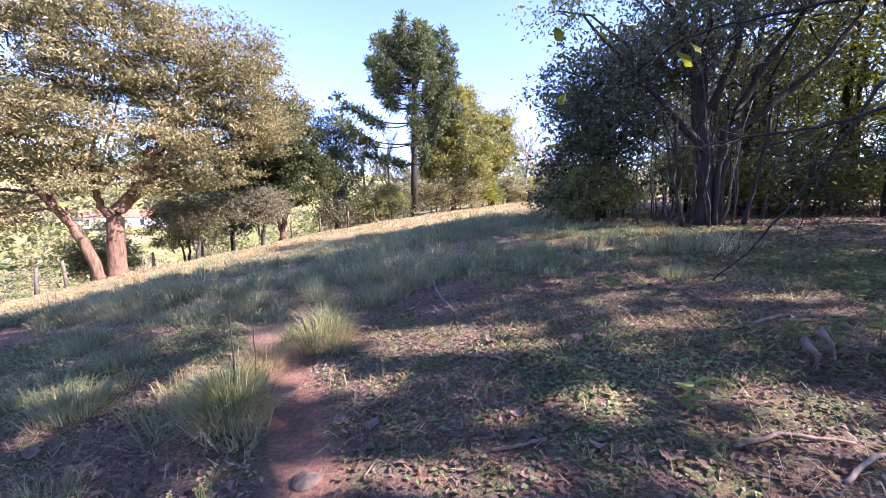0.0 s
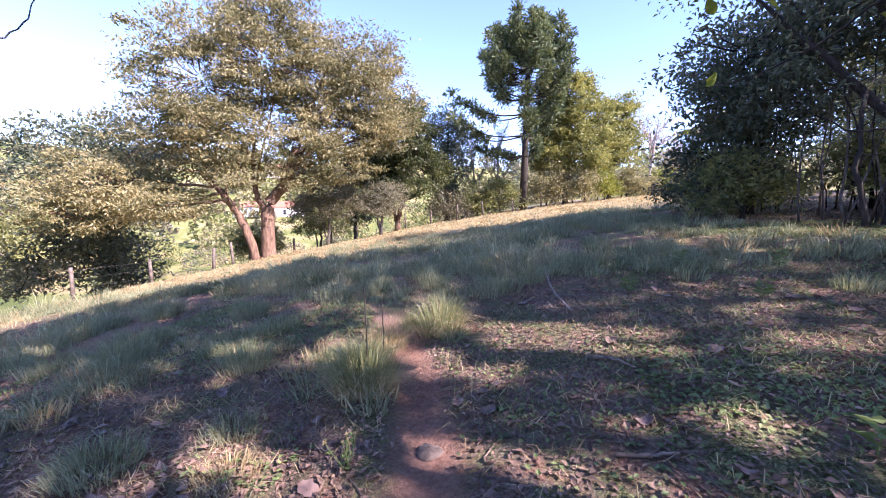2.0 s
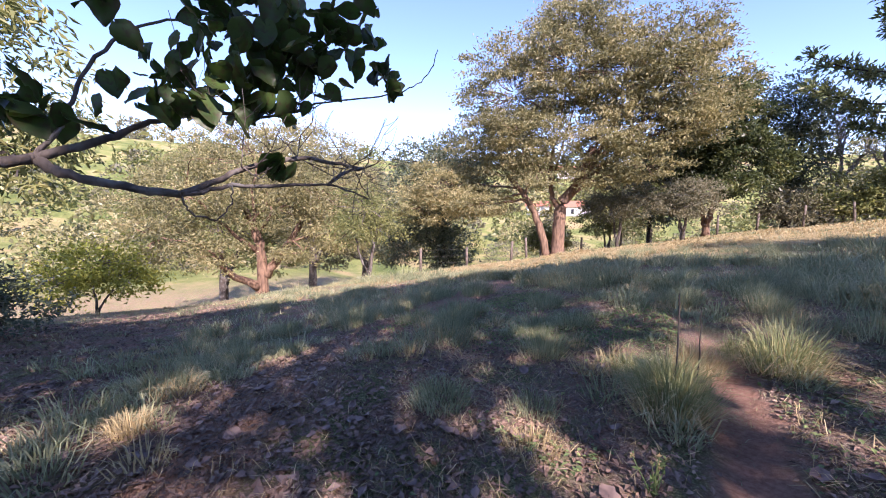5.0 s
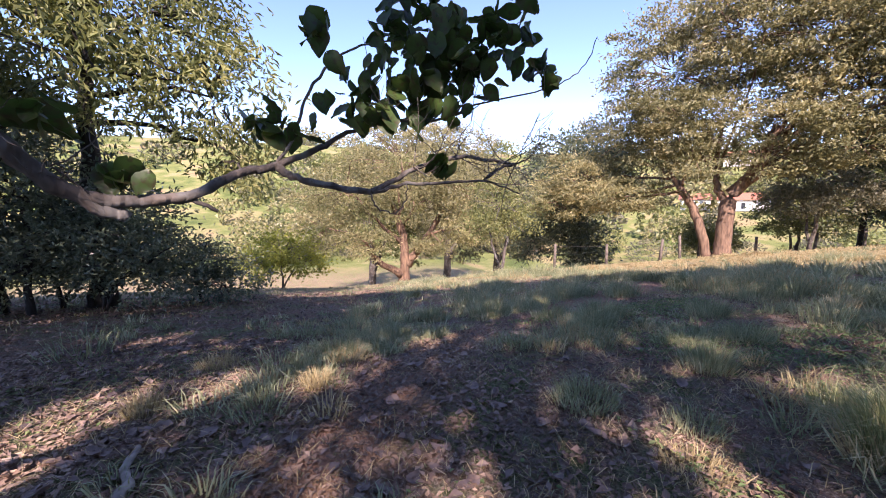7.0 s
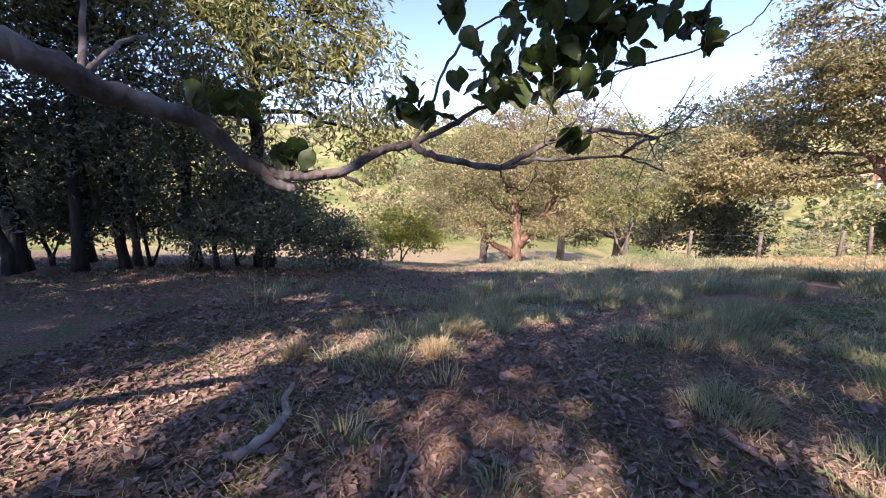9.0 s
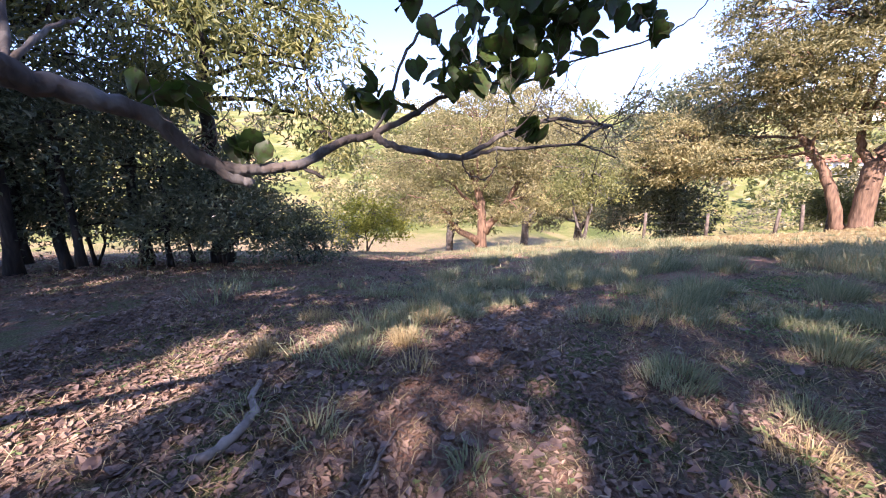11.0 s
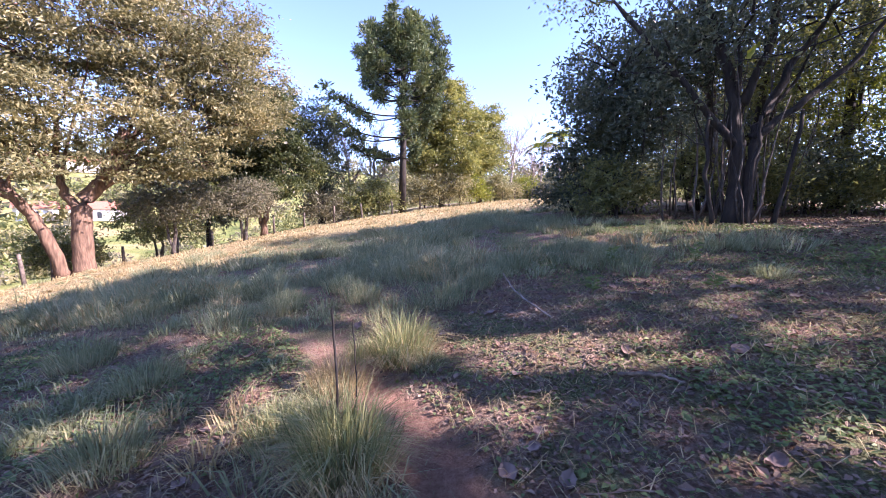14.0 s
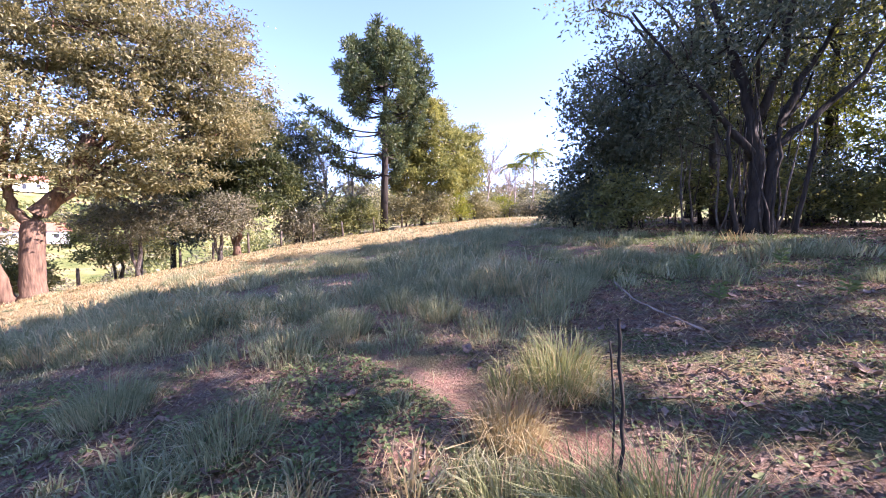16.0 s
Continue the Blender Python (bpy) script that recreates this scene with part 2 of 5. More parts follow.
def tubes(paths, sides=6, knobbly=0.0, rng=None):
    """Tapered tubes along paths of (points, radii), as arrays."""
    V, L, S, base = [], [], [], 0
    for pts, rad in paths:
        p, r = np.asarray(pts, float), np.asarray(rad, float)
        k = len(p)
        d = unit(np.gradient(p, axis=0))
        ref = np.where(np.abs(d[:, 2:3]) > 0.9, [[1.0, 0, 0]], [[0, 0, 1.0]])
        u = unit(np.cross(d, ref))
        w = np.cross(d, u)
        a = np.linspace(0, 2 * math.pi, sides, endpoint=False)
        rr = r[:, None] * (1 + (rng.normal(0, knobbly, (k, sides)) if knobbly else 0))
        ring = p[:, None] + (u[:, None] * np.cos(a)[None, :, None] + w[:, None] * np.sin(a)[None, :, None]) * rr[..., None]
        V.append(ring.reshape(-1, 3))
        i, j = np.meshgrid(np.arange(k - 1), np.arange(sides), indexing="ij")
        n0, n1 = base + i * sides + j, base + i * sides + (j + 1) % sides
        L.append(np.stack([n0, n1, n1 + sides, n0 + sides], -1).reshape(-1))
        S.append(np.full((k - 1) * sides, 4))
        L.append(base + (k - 1) * sides + np.arange(sides))
        L.append(base + np.arange(sides)[::-1])
        S.append(np.array([sides, sides]))
        base += k * sides
    return np.concatenate(V), np.concatenate(L), np.concatenate(S)


def bent(a, b, rng, n=6, sag=0.0, wild=0.08):
    """A crooked line from a to b."""
    a, b = np.asarray(a, float), np.asarray(b, float)
    t = np.linspace(0, 1, n)[:, None]
    size = np.linalg.norm(b - a)
    off = np.cumsum(rng.normal(0, wild * size / n ** 0.5, (n, 3)), 0)
    off -= off[0]
    off -= t * off[-1]
    p = a + (b - a) * t + off
    p[:, 2] += sag * size * np.sin(t[:, 0] * math.pi)
    return p


def leaves(centres, aim, size, rng, slim=0.42, fold=0.18, up=0.5, jitter=0.9):
    """One folded leaf of two triangles at every centre, pointing roughly along aim."""
    n = len(centres)
    s = size * rng.uniform(0.6, 1.25, (n, 1))
    d = unit(aim + rng.normal(0, jitter, (n, 3)))
    nrm = unit(rng.normal(0, 1, (n, 3)) + [0, 0, up * 2])
    side = unit(np.cross(d, nrm))
    nrm = np.cross(side, d)
    base, tip = centres - d * s * 0.5, centres + d * s * 0.5
    mid = centres + nrm * s * fold
    v = np.stack([base, mid - side * s * slim * 0.5, tip, mid + side * s * slim * 0.5], 1).reshape(-1, 3)
    i = np.arange(n)[:, None] * 4
    return v, (i + np.array([[0, 1, 2, 0, 2, 3]])).reshape(-1), np.full(n * 2, 3)


def joined(*sets):
    V, L, S, base = [], [], [], 0
    for v, l, s in sets:
        V.append(v), L.append(l + base), S.append(s)
        base += len(v)
    return np.concatenate(V), np.concatenate(L), np.concatenate(S)


def in_ball(n, rng, shell=0.5):
    d = unit(rng.normal(0, 1, (n, 3)))
    return d * (rng.uniform(0, 1, (n, 1)) ** (1 / 3) * (1 - shell) + shell * rng.uniform(0.75, 1.0, (n, 1)))


def crown_of(lobes, rng, clusters, per, size, spread, droop=0.0, slim=0.42, shell=0.55, up=0.5, flat=0.55):
    """Clumps of leaves through a set of lobes (centre, radii): arrays for the leaves, and for the twigs that bear them."""
    vol = np.array([np.prod(r) ** (2 / 3) for _, r in lobes])
    V, T = [], []
    for (c, r), share in zip(lobes, vol / vol.sum()):
        k = max(3, int(clusters * share))
        c, r = np.asarray(c, float), np.asarray(r, float)
        q = in_ball(k, rng, shell)
        bump = 1 + 0.22 * np.sin(q @ rng.normal(0, 4, 3) + rng.uniform(0, 6)) + 0.14 * np.sin(q @ rng.normal(0, 8, 3))
        q = q * bump[:, None]
        pos = c + q * r
        away = unit(q * r)
        n = rng.poisson(per, k) + 4
        idx = np.repeat(np.arange(k), n)
        off = rng.normal(0, 1, (len(idx), 3)) * [1, 1, flat] * spread * rng.uniform(0.6, 1.4, (k, 1))[idx]
        pts = pos[idx] + off
        aim = unit(away[idx] * 0.6 + unit(off) * 0.7 + [0, 0, -droop])
        V.append(leaves(pts, aim, size, rng, slim, up=up))
        for i in range(0, k, 6):
            a = c + q[i] * r * 0.25
            T.append((bent(a, pos[i], rng, 4, 0.05, 0.12), np.linspace(0.012, 0.004, 4) * (2 + 6 * size)))
    return joined(*V), T


def tree(name, at, label, stems, lobes, bark, leaf, seed, clusters=400, per=30, size=0.2, spread=0.45, droop=0.0, slim=0.42,
         category="tree", group="", shell=0.55, flat=0.55, twigs=True, up=0.5, bough=0.5):
    """A tree at a place of the plan. stems: (points from the base, radii); lobes: (centre, radii) of its crown, from the base."""
    rng = np.random.default_rng(seed)
    root = thing(name, at, label, category, group)
    tops = []
    for pts, rad in stems:
        p = np.asarray(pts, float)
        t = np.linspace(0, 1, (len(p) - 1) * 4 + 1) * (len(p) - 1)
        fine = np.stack([np.interp(t, np.arange(len(p)), p[:, i]) for i in range(3)], 1)
        fine[1:-1] += rng.normal(0, 0.03, fine[1:-1].shape) * [1, 1, 0.3]
        r = np.interp(t, np.arange(len(p)), rad)
        r[0] *= 1.35
        stem = part_mesh("trunk" if not tops else "stem", mesh_of("trunk", *tubes([(fine, r)], 10, 0.05, rng), bark, True), root)
        tops.append((fine, r, stem))
    for c, r in lobes:
        c = np.asarray(c, float)
        best = min(tops, key=lambda s: np.linalg.norm(s[0][-1] - c))
        k = max(1, int(len(best[0]) * rng.uniform(0.55, 0.95)) - 1)
        k = max(k, len(best[0]) // 2)
        w = best[1][k] * bough
        part_mesh("limb", mesh_of("limb", *tubes([(bent(best[0][k], c, rng, 7, 0.06, 0.1), np.linspace(w, w * 0.3, 7))], 7, 0.05, rng), bark, True), best[2])
    crown, tw = crown_of(lobes, rng, clusters, per, size, spread, droop, slim, shell, up, flat)
    if twigs:
        tagged(part_mesh("twig_spray", mesh_of("twig_spray", *tubes(tw, 3), bark), root), kind="stuff")
    part_mesh("crown", mesh_of("crown", *crown, leaf), root)
    return root


# ---- ground ----
def smooth01(a, b, v):
    t = np.clip((v - a) / (b - a), 0, 1)
    return t * t * (3 - 2 * t)


def waves(x, y, seed, scale):
    """Smooth unevenness from a few crossed sines."""
    rng = np.random.default_rng(seed)
    z = 0.0
    for k in range(7):
        a, f, p = rng.uniform(0, 6.28), scale * rng.uniform(0.6, 1.8), rng.uniform(0, 6.28)
        z = z + np.sin((x * math.cos(a) + y * math.sin(a)) * f + p)
    return z / 7


TRACK = [(0.35, -3.0), (-0.1, -0.6), (-0.62, 1.3), (-0.85, 2.15), (-1.03, 2.6), (-1.32, 3.3), (-1.95, 4.4), (-2.8, 5.7), (-4.2, 7.4), (-7.0, 10.5)]
SIDE_TRACK = [(-2.6, -0.6), (-4.3, 0.45), (-5.1, 1.2), (-5.6, 2.1), (-6.2, 3.1), (-6.6, 4.4), (-7.8, 6.5)]


def from_line(x, y, line):
    """Distance from points of the plan to a line of the plan."""
    best = np.full(np.shape(x), 1e9)
    for (ax, ay), (bx, by) in zip(line, line[1:]):
        dx, dy = bx - ax, by - ay
        t = np.clip(((x - ax) * dx + (y - ay) * dy) / (dx * dx + dy * dy), 0, 1)
        best = np.minimum(best, np.hypot(x - ax - t * dx, y - ay - t * dy))
    return best


def height(x, y):
    """The lie of the land: a hillside that falls to a valley, and hills across it."""
    x, y = np.asarray(x, float), np.asarray(y, float)
    xe = np.where(x < -24, -24 - 12 * np.tanh((-24 - x) / 12), np.where(x > 16, 16 + 8 * np.tanh((x - 16) / 8), x))
    ye = np.where(y < 0, 0.0, np.where(y > 36, 36 + 10 * np.tanh((y - 36) / 10), y))
    z = 0.0713 + 0.0899 * xe + 0.0518 * ye - 0.00321 * xe * xe + 0.00108 * xe * ye - 0.00057 * ye * ye
    z = z - 2.4 * smooth01(-12, -30, x) * smooth01(14, 30, y) - 3.0 * smooth01(-26, -45, x)
    z = z - 2.0 * np.exp(-(((x + 19.5) / 3.0) ** 2)) * smooth01(18, 26, y) * (1 - smooth01(30, 40, y))
    z = z + 1.0 * np.tanh(np.maximum(-y, 0) * 0.05)
    z = z - 0.13 * np.exp(-((x + 1.2) ** 2 + (y - 3.3) ** 2) / 2.6) + 0.12 * np.exp(-((x + 3.9) ** 2 + (y - 0.9) ** 2) / 3.2)
    r = np.hypot(x, y)
    hill = smooth01(80, 340, np.hypot(x, y * 0.9)) * (46 + 9 * waves(x, y, 3, 0.013))
    hill = hill * (0.55 + 0.45 * smooth01(60, -120, x))
    return z + hill + 0.05 * waves(x, y, 5, 0.9) * (1 - smooth01(30, 60, r))


def height_fine(x, y):
    z = height(x, y)
    d = from_line(x, y, TRACK)
    z = z - 0.055 * np.exp(-((d / 0.22) ** 2))
    r = np.hypot(x + 1, y - 2)
    fade = 1 - smooth01(9, 20, r)
    z = z + fade * (0.018 * waves(x, y, 11, 5.0) + 0.016 * waves(x, y, 12, 14.0) * smooth01(0.1, 0.4, d))
    return z


def level(x, y):
    return float(height_fine(np.array([x]), np.array([y]))[0])


def axis_steps(lo, hi, a, b, fine, grow):
    mid = list(np.arange(a, b, fine))
    s, up_side = fine, [b]
    while up_side[-1] < hi:
        s *= grow
        up_side.append(up_side[-1] + s)
    s, down = fine, [a]
    while down[-1] > lo:
        s *= grow
        down.append(down[-1] - s)
    return np.array(down[:0:-1] + mid + up_side)


def build_ground():
    gx = axis_steps(-1500, 1500, -6.5, 4.5, 0.085, 1.065)
    gy = axis_steps(-1500, 1500, -4.0, 7.0, 0.085, 1.065)
    X, Y = np.meshgrid(gx, gy)
    Z = height_fine(X, Y)
    v = np.stack([X, Y, Z], -1).reshape(-1, 3)
    w, h = len(gx), len(gy)
    i, j = np.meshgrid(np.arange(w - 1), np.arange(h - 1))
    a = (j * w + i).ravel()
    q = np.stack([a, a + 1, a + w + 1, a + w], -1)
    me = mesh_of("ground", v, q.ravel(), np.full(len(q), 4), GROUND, True)
    x, y = X.ravel(), Y.ravel()
    d1, d2 = from_line(x, y, TRACK), from_line(x, y, SIDE_TRACK)
    ragged = 0.10 * waves(x, y, 21, 4.0)
    worn = np.maximum((1 - smooth01(0.13, 0.32, d1 + ragged)) * (1 - 0.75 * smooth01(3.9, 5.2, y)), 0.75 * (1 - smooth01(0.2, 0.75, d2 + 2 * ragged)))
    # straw starts at the shade's edge: dry grass, plus sunlight put into the colour
    dry = 0.9 * smooth01(-1.0, 3.0, y - 9.5 - 0.95 * (x + 8) + 2 * waves(x, y, 22, 0.5)) * (y > 5) * (1 - smooth01(8, 16, x - 0.2 * y))
    dry = dry * (1 - smooth01(0.2, 1.4, y - 28.2 - 0.576 * (x + 13.2)))
    distant = smooth01(-52, -70, x + 6 * waves(x, y, 23, 0.1)) + smooth01(60, 90, np.hypot(x, y))
    dry = np.maximum(dry, 0.4 * smooth01(-13, -18, x + 2 * waves(x, y, 24, 0.3)))
    for key, val in (("worn", worn), ("dry", dry), ("distant", np.clip(distant, 0, 1))):
        at = me.attributes.new(key, "FLOAT", "POINT")
        at.data.foreach_set("value", val.astype(np.float32))
    ob = new("ground", me)
    tagged(ob, "red earth hillside with leaf litter, thin grass and a trodden path", "ground", kind="structure")


build_ground()


# ---- the trees of the slope ----
def on_ground(x, y, dz=0.0):
    return (x, y, level(x, y) + dz)


tree("spreading_tree", on_ground(-15.2, 17.8, -0.1), "large spreading tree with reddish twin trunk and olive leaves",
     [([(0.1, 0, 0), (0.15, -0.05, 1.4), (0.2, 0, 2.9), (0.9, 0.4, 4.2), (1.6, 0.7, 6.2)], [0.40, 0.35, 0.33, 0.25, 0.16]),
      ([(-0.4, -0.3, 0), (-0.62, -0.5, 1.2), (-0.95, -0.8, 2.5), (-1.5, -1.25, 3.7), (-2.3, -1.9, 4.8)], [0.25, 0.22, 0.2, 0.17, 0.10]),
      ([(0.15, 0.0, 2.7), (-0.2, -0.25, 3.4), (-0.4, -0.3, 4.2), (-0.6, 0.1, 6.8)], [0.18, 0.15, 0.13, 0.08])],
     [((0.3, 0.3, 10.6), (4.0, 4.0, 2.7)), ((2.4, 1.9, 9.4), (3.8, 3.6, 2.6)), ((-1.9, -1.7, 9.2), (3.3, 3.3, 2.8)), ((3.7, 2.6, 7.2), (2.8, 2.7, 1.7)),
      ((-2.9, -2.6, 6.4), (2.7, 2.6, 1.8)), ((-1.2, -1.8, 6.6), (3.0, 3.0, 1.6)), ((2.2, 0.6, 6.4), (2.4, 2.4, 1.1)), ((-5.2, -4.0, 4.0), (2.6, 2.6, 1.5)),
      ((-3.2, -3.2, 3.1), (2.4, 2.2, 1.1)), ((3.6, 2.6, 5.2), (2.2, 2.2, 1.0)), ((1.6, 0.8, 4.7), (1.8, 1.8, 0.8)), ((-0.8, -1.2, 5.0), (2.4, 2.2, 1.0)), ((0.4, 0.2, 12.6), (2.8, 2.8, 1.4)), ((4.9, 3.6, 9.2), (2.7, 2.7, 1.9)), ((4.2, 3.2, 11.2), (2.4, 2.4, 1.6)), ((5.4, 4.0, 7.4), (1.9, 1.9, 1.0)), ((-6.0, -5.2, 2.7), (2.2, 2.2, 1.3))],
     BARK_RED, LEAF_OLIVE, 1, clusters=1900, per=62, size=0.185, spread=0.32, flat=0.36)

tree("round_tree", on_ground(-26.0, 17.0), "dark dense round-headed tree on the valley side", [([(0, 0, 0), (0.1, 0, 3.5), (0.2, 0, 6)], [0.25, 0.2, 0.14])],
     [((0, 0, 8.6), (3.4, 3.4, 2.4)), ((1.8, 0.5, 6.6), (2.8, 2.8, 2.0)), ((-1.8, -0.8, 6.6), (2.8, 2.8, 2.0)), ((0.5, -1.5, 4.0), (2.6, 2.6, 1.4)), ((-1.5, -3.0, 2.6), (2.2, 2.2, 1.5)), ((0.8, 0.2, 2.6), (2.2, 2.2, 1.6)), ((1.2, -0.4, 1.0), (2.0, 2.0, 1.1))], BARK_DARK, LEAF_DARK, 2, clusters=640, per=26, size=0.3, spread=0.5)

tree("mango_tree", on_ground(-12.4, 29.9), "dense dark green tree with rounded crown beside the fence",
     [([(0, 0, 0), (0.1, 0, 1.3), (0.5, 0.1, 2.6), (0.7, 0, 4.5)], [0.24, 0.2, 0.17, 0.1]), ([(0.1, 0, 0.2), (-0.3, 0, 1.6), (-0.9, 0.1, 3.4)], [0.16, 0.13, 0.08])],
     [((0, 0, 7.2), (3.1, 3.1, 2.5)), ((1.9, 0.4, 5.2), (2.7, 2.7, 2.0)), ((-2.0, -0.2, 5.1), (2.6, 2.6, 1.9)), ((0.6, -0.6, 9.2), (2.2, 2.2, 1.5)), ((-2.2, -0.8, 3.2), (1.8, 1.8, 1.0)), ((1.6, -1.4, 3.6), (1.6, 1.6, 0.9))],
     BARK_RED, LEAF_MANGO, 3, clusters=640, per=60, size=0.26, spread=0.3, droop=0.5)
tree("dark_tree", on_ground(-16.6, 30.5), "dark leafy tree standing close behind the fence", [([(0, 0, 0), (0, 0, 3), (0.2, 0, 6)], [0.2, 0.15, 0.1])],
     [((0.6, 0, 7.2), (2.3, 2.3, 2.6)), ((0, 0, 4.4), (2.2, 2.2, 2.0))], BARK_DARK, LEAF_DARK, 4, clusters=300, per=26, size=0.28, spread=0.42)
tree("dark_tree", on_ground(-9.4, 34.6), "tall dark leafy tree behind the fence", [([(0, 0, 0), (0, 0, 4), (0.1, 0, 8)], [0.2, 0.15, 0.08])],
     [((0, 0, 8.0), (1.9, 1.9, 2.2)), ((0.3, 0, 5.2), (1.7, 1.7, 2.2)), ((-0.6, 0.2, 3.4), (1.5, 1.5, 1.4))], BARK_DARK, LEAF_DARK, 5, clusters=300, per=26, size=0.27, spread=0.4)
for i, (x, y, h, w, mat) in enumerate([(-14.2, 22.3, 4.6, 2.2, LEAF_GREY), (-11.2, 24.0, 3.6, 1.8, LEAF_GREY), (-16.6, 25.0, 4.8, 2.4, LEAF_MID), (-18.6, 21.0, 3.2, 1.6, LEAF_MID)]):
    tree("small_tree", on_ground(x, y), "small grey-green bushy tree beside the fence" if mat is LEAF_GREY else "small green bushy tree at the gully's edge",
         [([(0, 0, 0), (0.1, 0.1, h * 0.35), (0.2, 0, h * 0.7)], [0.1, 0.08, 0.05]), ([(0, 0, 0), (-0.4, 0.1, h * 0.4), (-0.8, 0, h * 0.65)], [0.08, 0.06, 0.03])],
         [((0, 0, h * 0.78), (w * 0.9, w * 0.9, h * 0.22)), ((w * 0.5, 0, h * 0.56), (w * 0.65, w * 0.65, h * 0.15)), ((-w * 0.55, 0.2, h * 0.58), (w * 0.65, w * 0.65, h * 0.16)), ((0.1, -w * 0.5, h * 0.52), (w * 0.55, w * 0.55, h * 0.13))],
         BARK_GREY, mat, 10 + i, clusters=170, per=30, size=0.18, spread=0.26, group="bushy trees along the fence")


def araucaria(at, seed):
    rng = np.random.default_rng(seed)
    root = thing("araucaria", at, "tall araucaria pine with tiered upturned branches behind the fence", "tree")
    H = 14.6
    trunk = np.array([(0, 0, 0), (0.05, 0, 4), (0.1, 0, 9), (0.05, 0, 12.6), (0, 0, H)])
    part_mesh("trunk", mesh_of("trunk", *tubes([(trunk, [0.34, 0.29, 0.23, 0.14, 0.05])], 10, 0.03, rng), BARK_DARK, True), root)
    V, P = [], []
    for h, reach, count, rise in [(4.6, 3.6, 4, 0.5), (6.2, 5.4, 5, 1.0), (7.9, 4.6, 6, 1.3), (9.3, 4.3, 7, 1.5), (10.5, 4.0, 8, 1.6), (11.5, 3.5, 8, 1.7), (12.5, 2.9, 8, 1.6), (13.4, 2.1, 7, 1.3), (14.2, 1.1, 6, 0.8)]:
        turn = rng.uniform(0, 6)
        for k in range(count):
            a = turn + 6.283 * k / count + rng.normal(0, 0.18)
            rr = reach * rng.uniform(0.72, 1.12) * (1.25 if h < 8 and math.cos(a) < -0.2 else 1.0) * (0.7 if h < 8 and math.cos(a) > 0.3 else 1.0)
            t = np.linspace(0, 1, 8)
            p = np.stack([np.cos(a) * rr * t, np.sin(a) * rr * t, h + rise * t ** 2.2 - 0.35 * np.sin(t * 3.1)], 1)
            P.append((p, np.linspace(0.07, 0.03, 8)))
            tufts = 5 if reach > 2 else 3
            for s in np.linspace(0.58, 1.0, tufts):
                c = np.array([np.interp(s, t, p[:, i]) for i in range(3)]) + rng.normal(0, 0.18, 3)
                n = 105
                d = unit(rng.normal(0, 1, (n, 3)) + [math.cos(a) * 0.5, math.sin(a) * 0.5, 0.55])
                V.append(leaves(c + d * rng.uniform(0.12, 0.72, (n, 1)), d, 0.36, rng, 0.3, jitter=0.25))
    for run in P:
        part_mesh("branch", mesh_of("branch", *tubes([run], 5), BARK_DARK, True), root)
    part_mesh("crown", mesh_of("crown", *joined(*V), NEEDLE), root)


araucaria(on_ground(-2.5, 33.6), 7)

tree("sunlit_tree", on_ground(1.0, 37.0), "broad yellow-green tree behind the fence", [([(0, 0, 0), (0.2, 0, 3), (0.4, 0, 6)], [0.22, 0.18, 0.1]), ([(0.1, 0, 0), (-0.8, 0, 3), (-1.4, 0, 6)], [0.16, 0.13, 0.08])],
     [((0, 0, 9.6), (2.6, 2.6, 2.2)), ((0.8, 0, 7.2), (3.0, 3.0, 2.2)), ((-1.6, -0.4, 6.6), (2.4, 2.4, 2.2)), ((1.4, -0.6, 4.6), (2.4, 2.4, 1.6)), ((-1.2, -1.0, 4.0), (2.2, 2.0, 1.5))],
     BARK_GREY, LEAF_SUNNY, 20, clusters=640, per=52, size=0.28, spread=0.3)
tree("sunlit_tree", on_ground(5.0, 39.6), "yellow-green tree with upright crown behind the fence", [([(0, 0, 0), (0.1, 0, 3), (0.2, 0, 6)], [0.18, 0.14, 0.08])],
     [((0.1, 0, 7.2), (2.0, 2.0, 2.2)), ((0.6, 0, 5.0), (1.9, 1.9, 1.8)), ((-0.8, 0, 4.0), (1.8, 1.8, 1.6))], BARK_GREY, LEAF_SUNNY, 21, clusters=360, per=46, size=0.28, spread=0.3)


def bare_tree(name, at, label, h, spread, seed, mat, count=9):
    rng = np.random.default_rng(seed)
    root = thing(name, at, label, "tree")
    part_mesh("trunk", mesh_of("trunk", *tubes([(bent((0, 0, 0), (0.2, 0, h * 0.75), rng, 8, 0, 0.04), np.linspace(0.17, 0.05, 8))], 7), mat, True), root)
    fine = []
    for k in range(count):
        a, z = rng.uniform(0, 6.28), h * rng.uniform(0.25, 0.62)
        tip = np.array([math.cos(a) * spread * rng.uniform(0.5, 1), math.sin(a) * spread * rng.uniform(0.5, 1), z + h * rng.uniform(0.2, 0.4)])
        limb = bent((0.1, 0, z), tip, rng, 7, 0.08, 0.08)
        part_mesh("limb", mesh_of("limb", *tubes([(limb, np.linspace(0.07, 0.02, 7))], 5), mat, True), root)
        for _ in range(34):
            s = limb[rng.integers(2, 7)]
            e = s + unit(rng.normal(0, 1, 3) + [0, 0, 1.0]) * h * rng.uniform(0.06, 0.17)
            fine.append((bent(s, e, rng, 4, 0, 0.15), np.linspace(0.022, 0.008, 4)))
    tagged(part_mesh("twig_spray", mesh_of("twig_spray", *tubes(fine, 3), mat), root), kind="stuff")


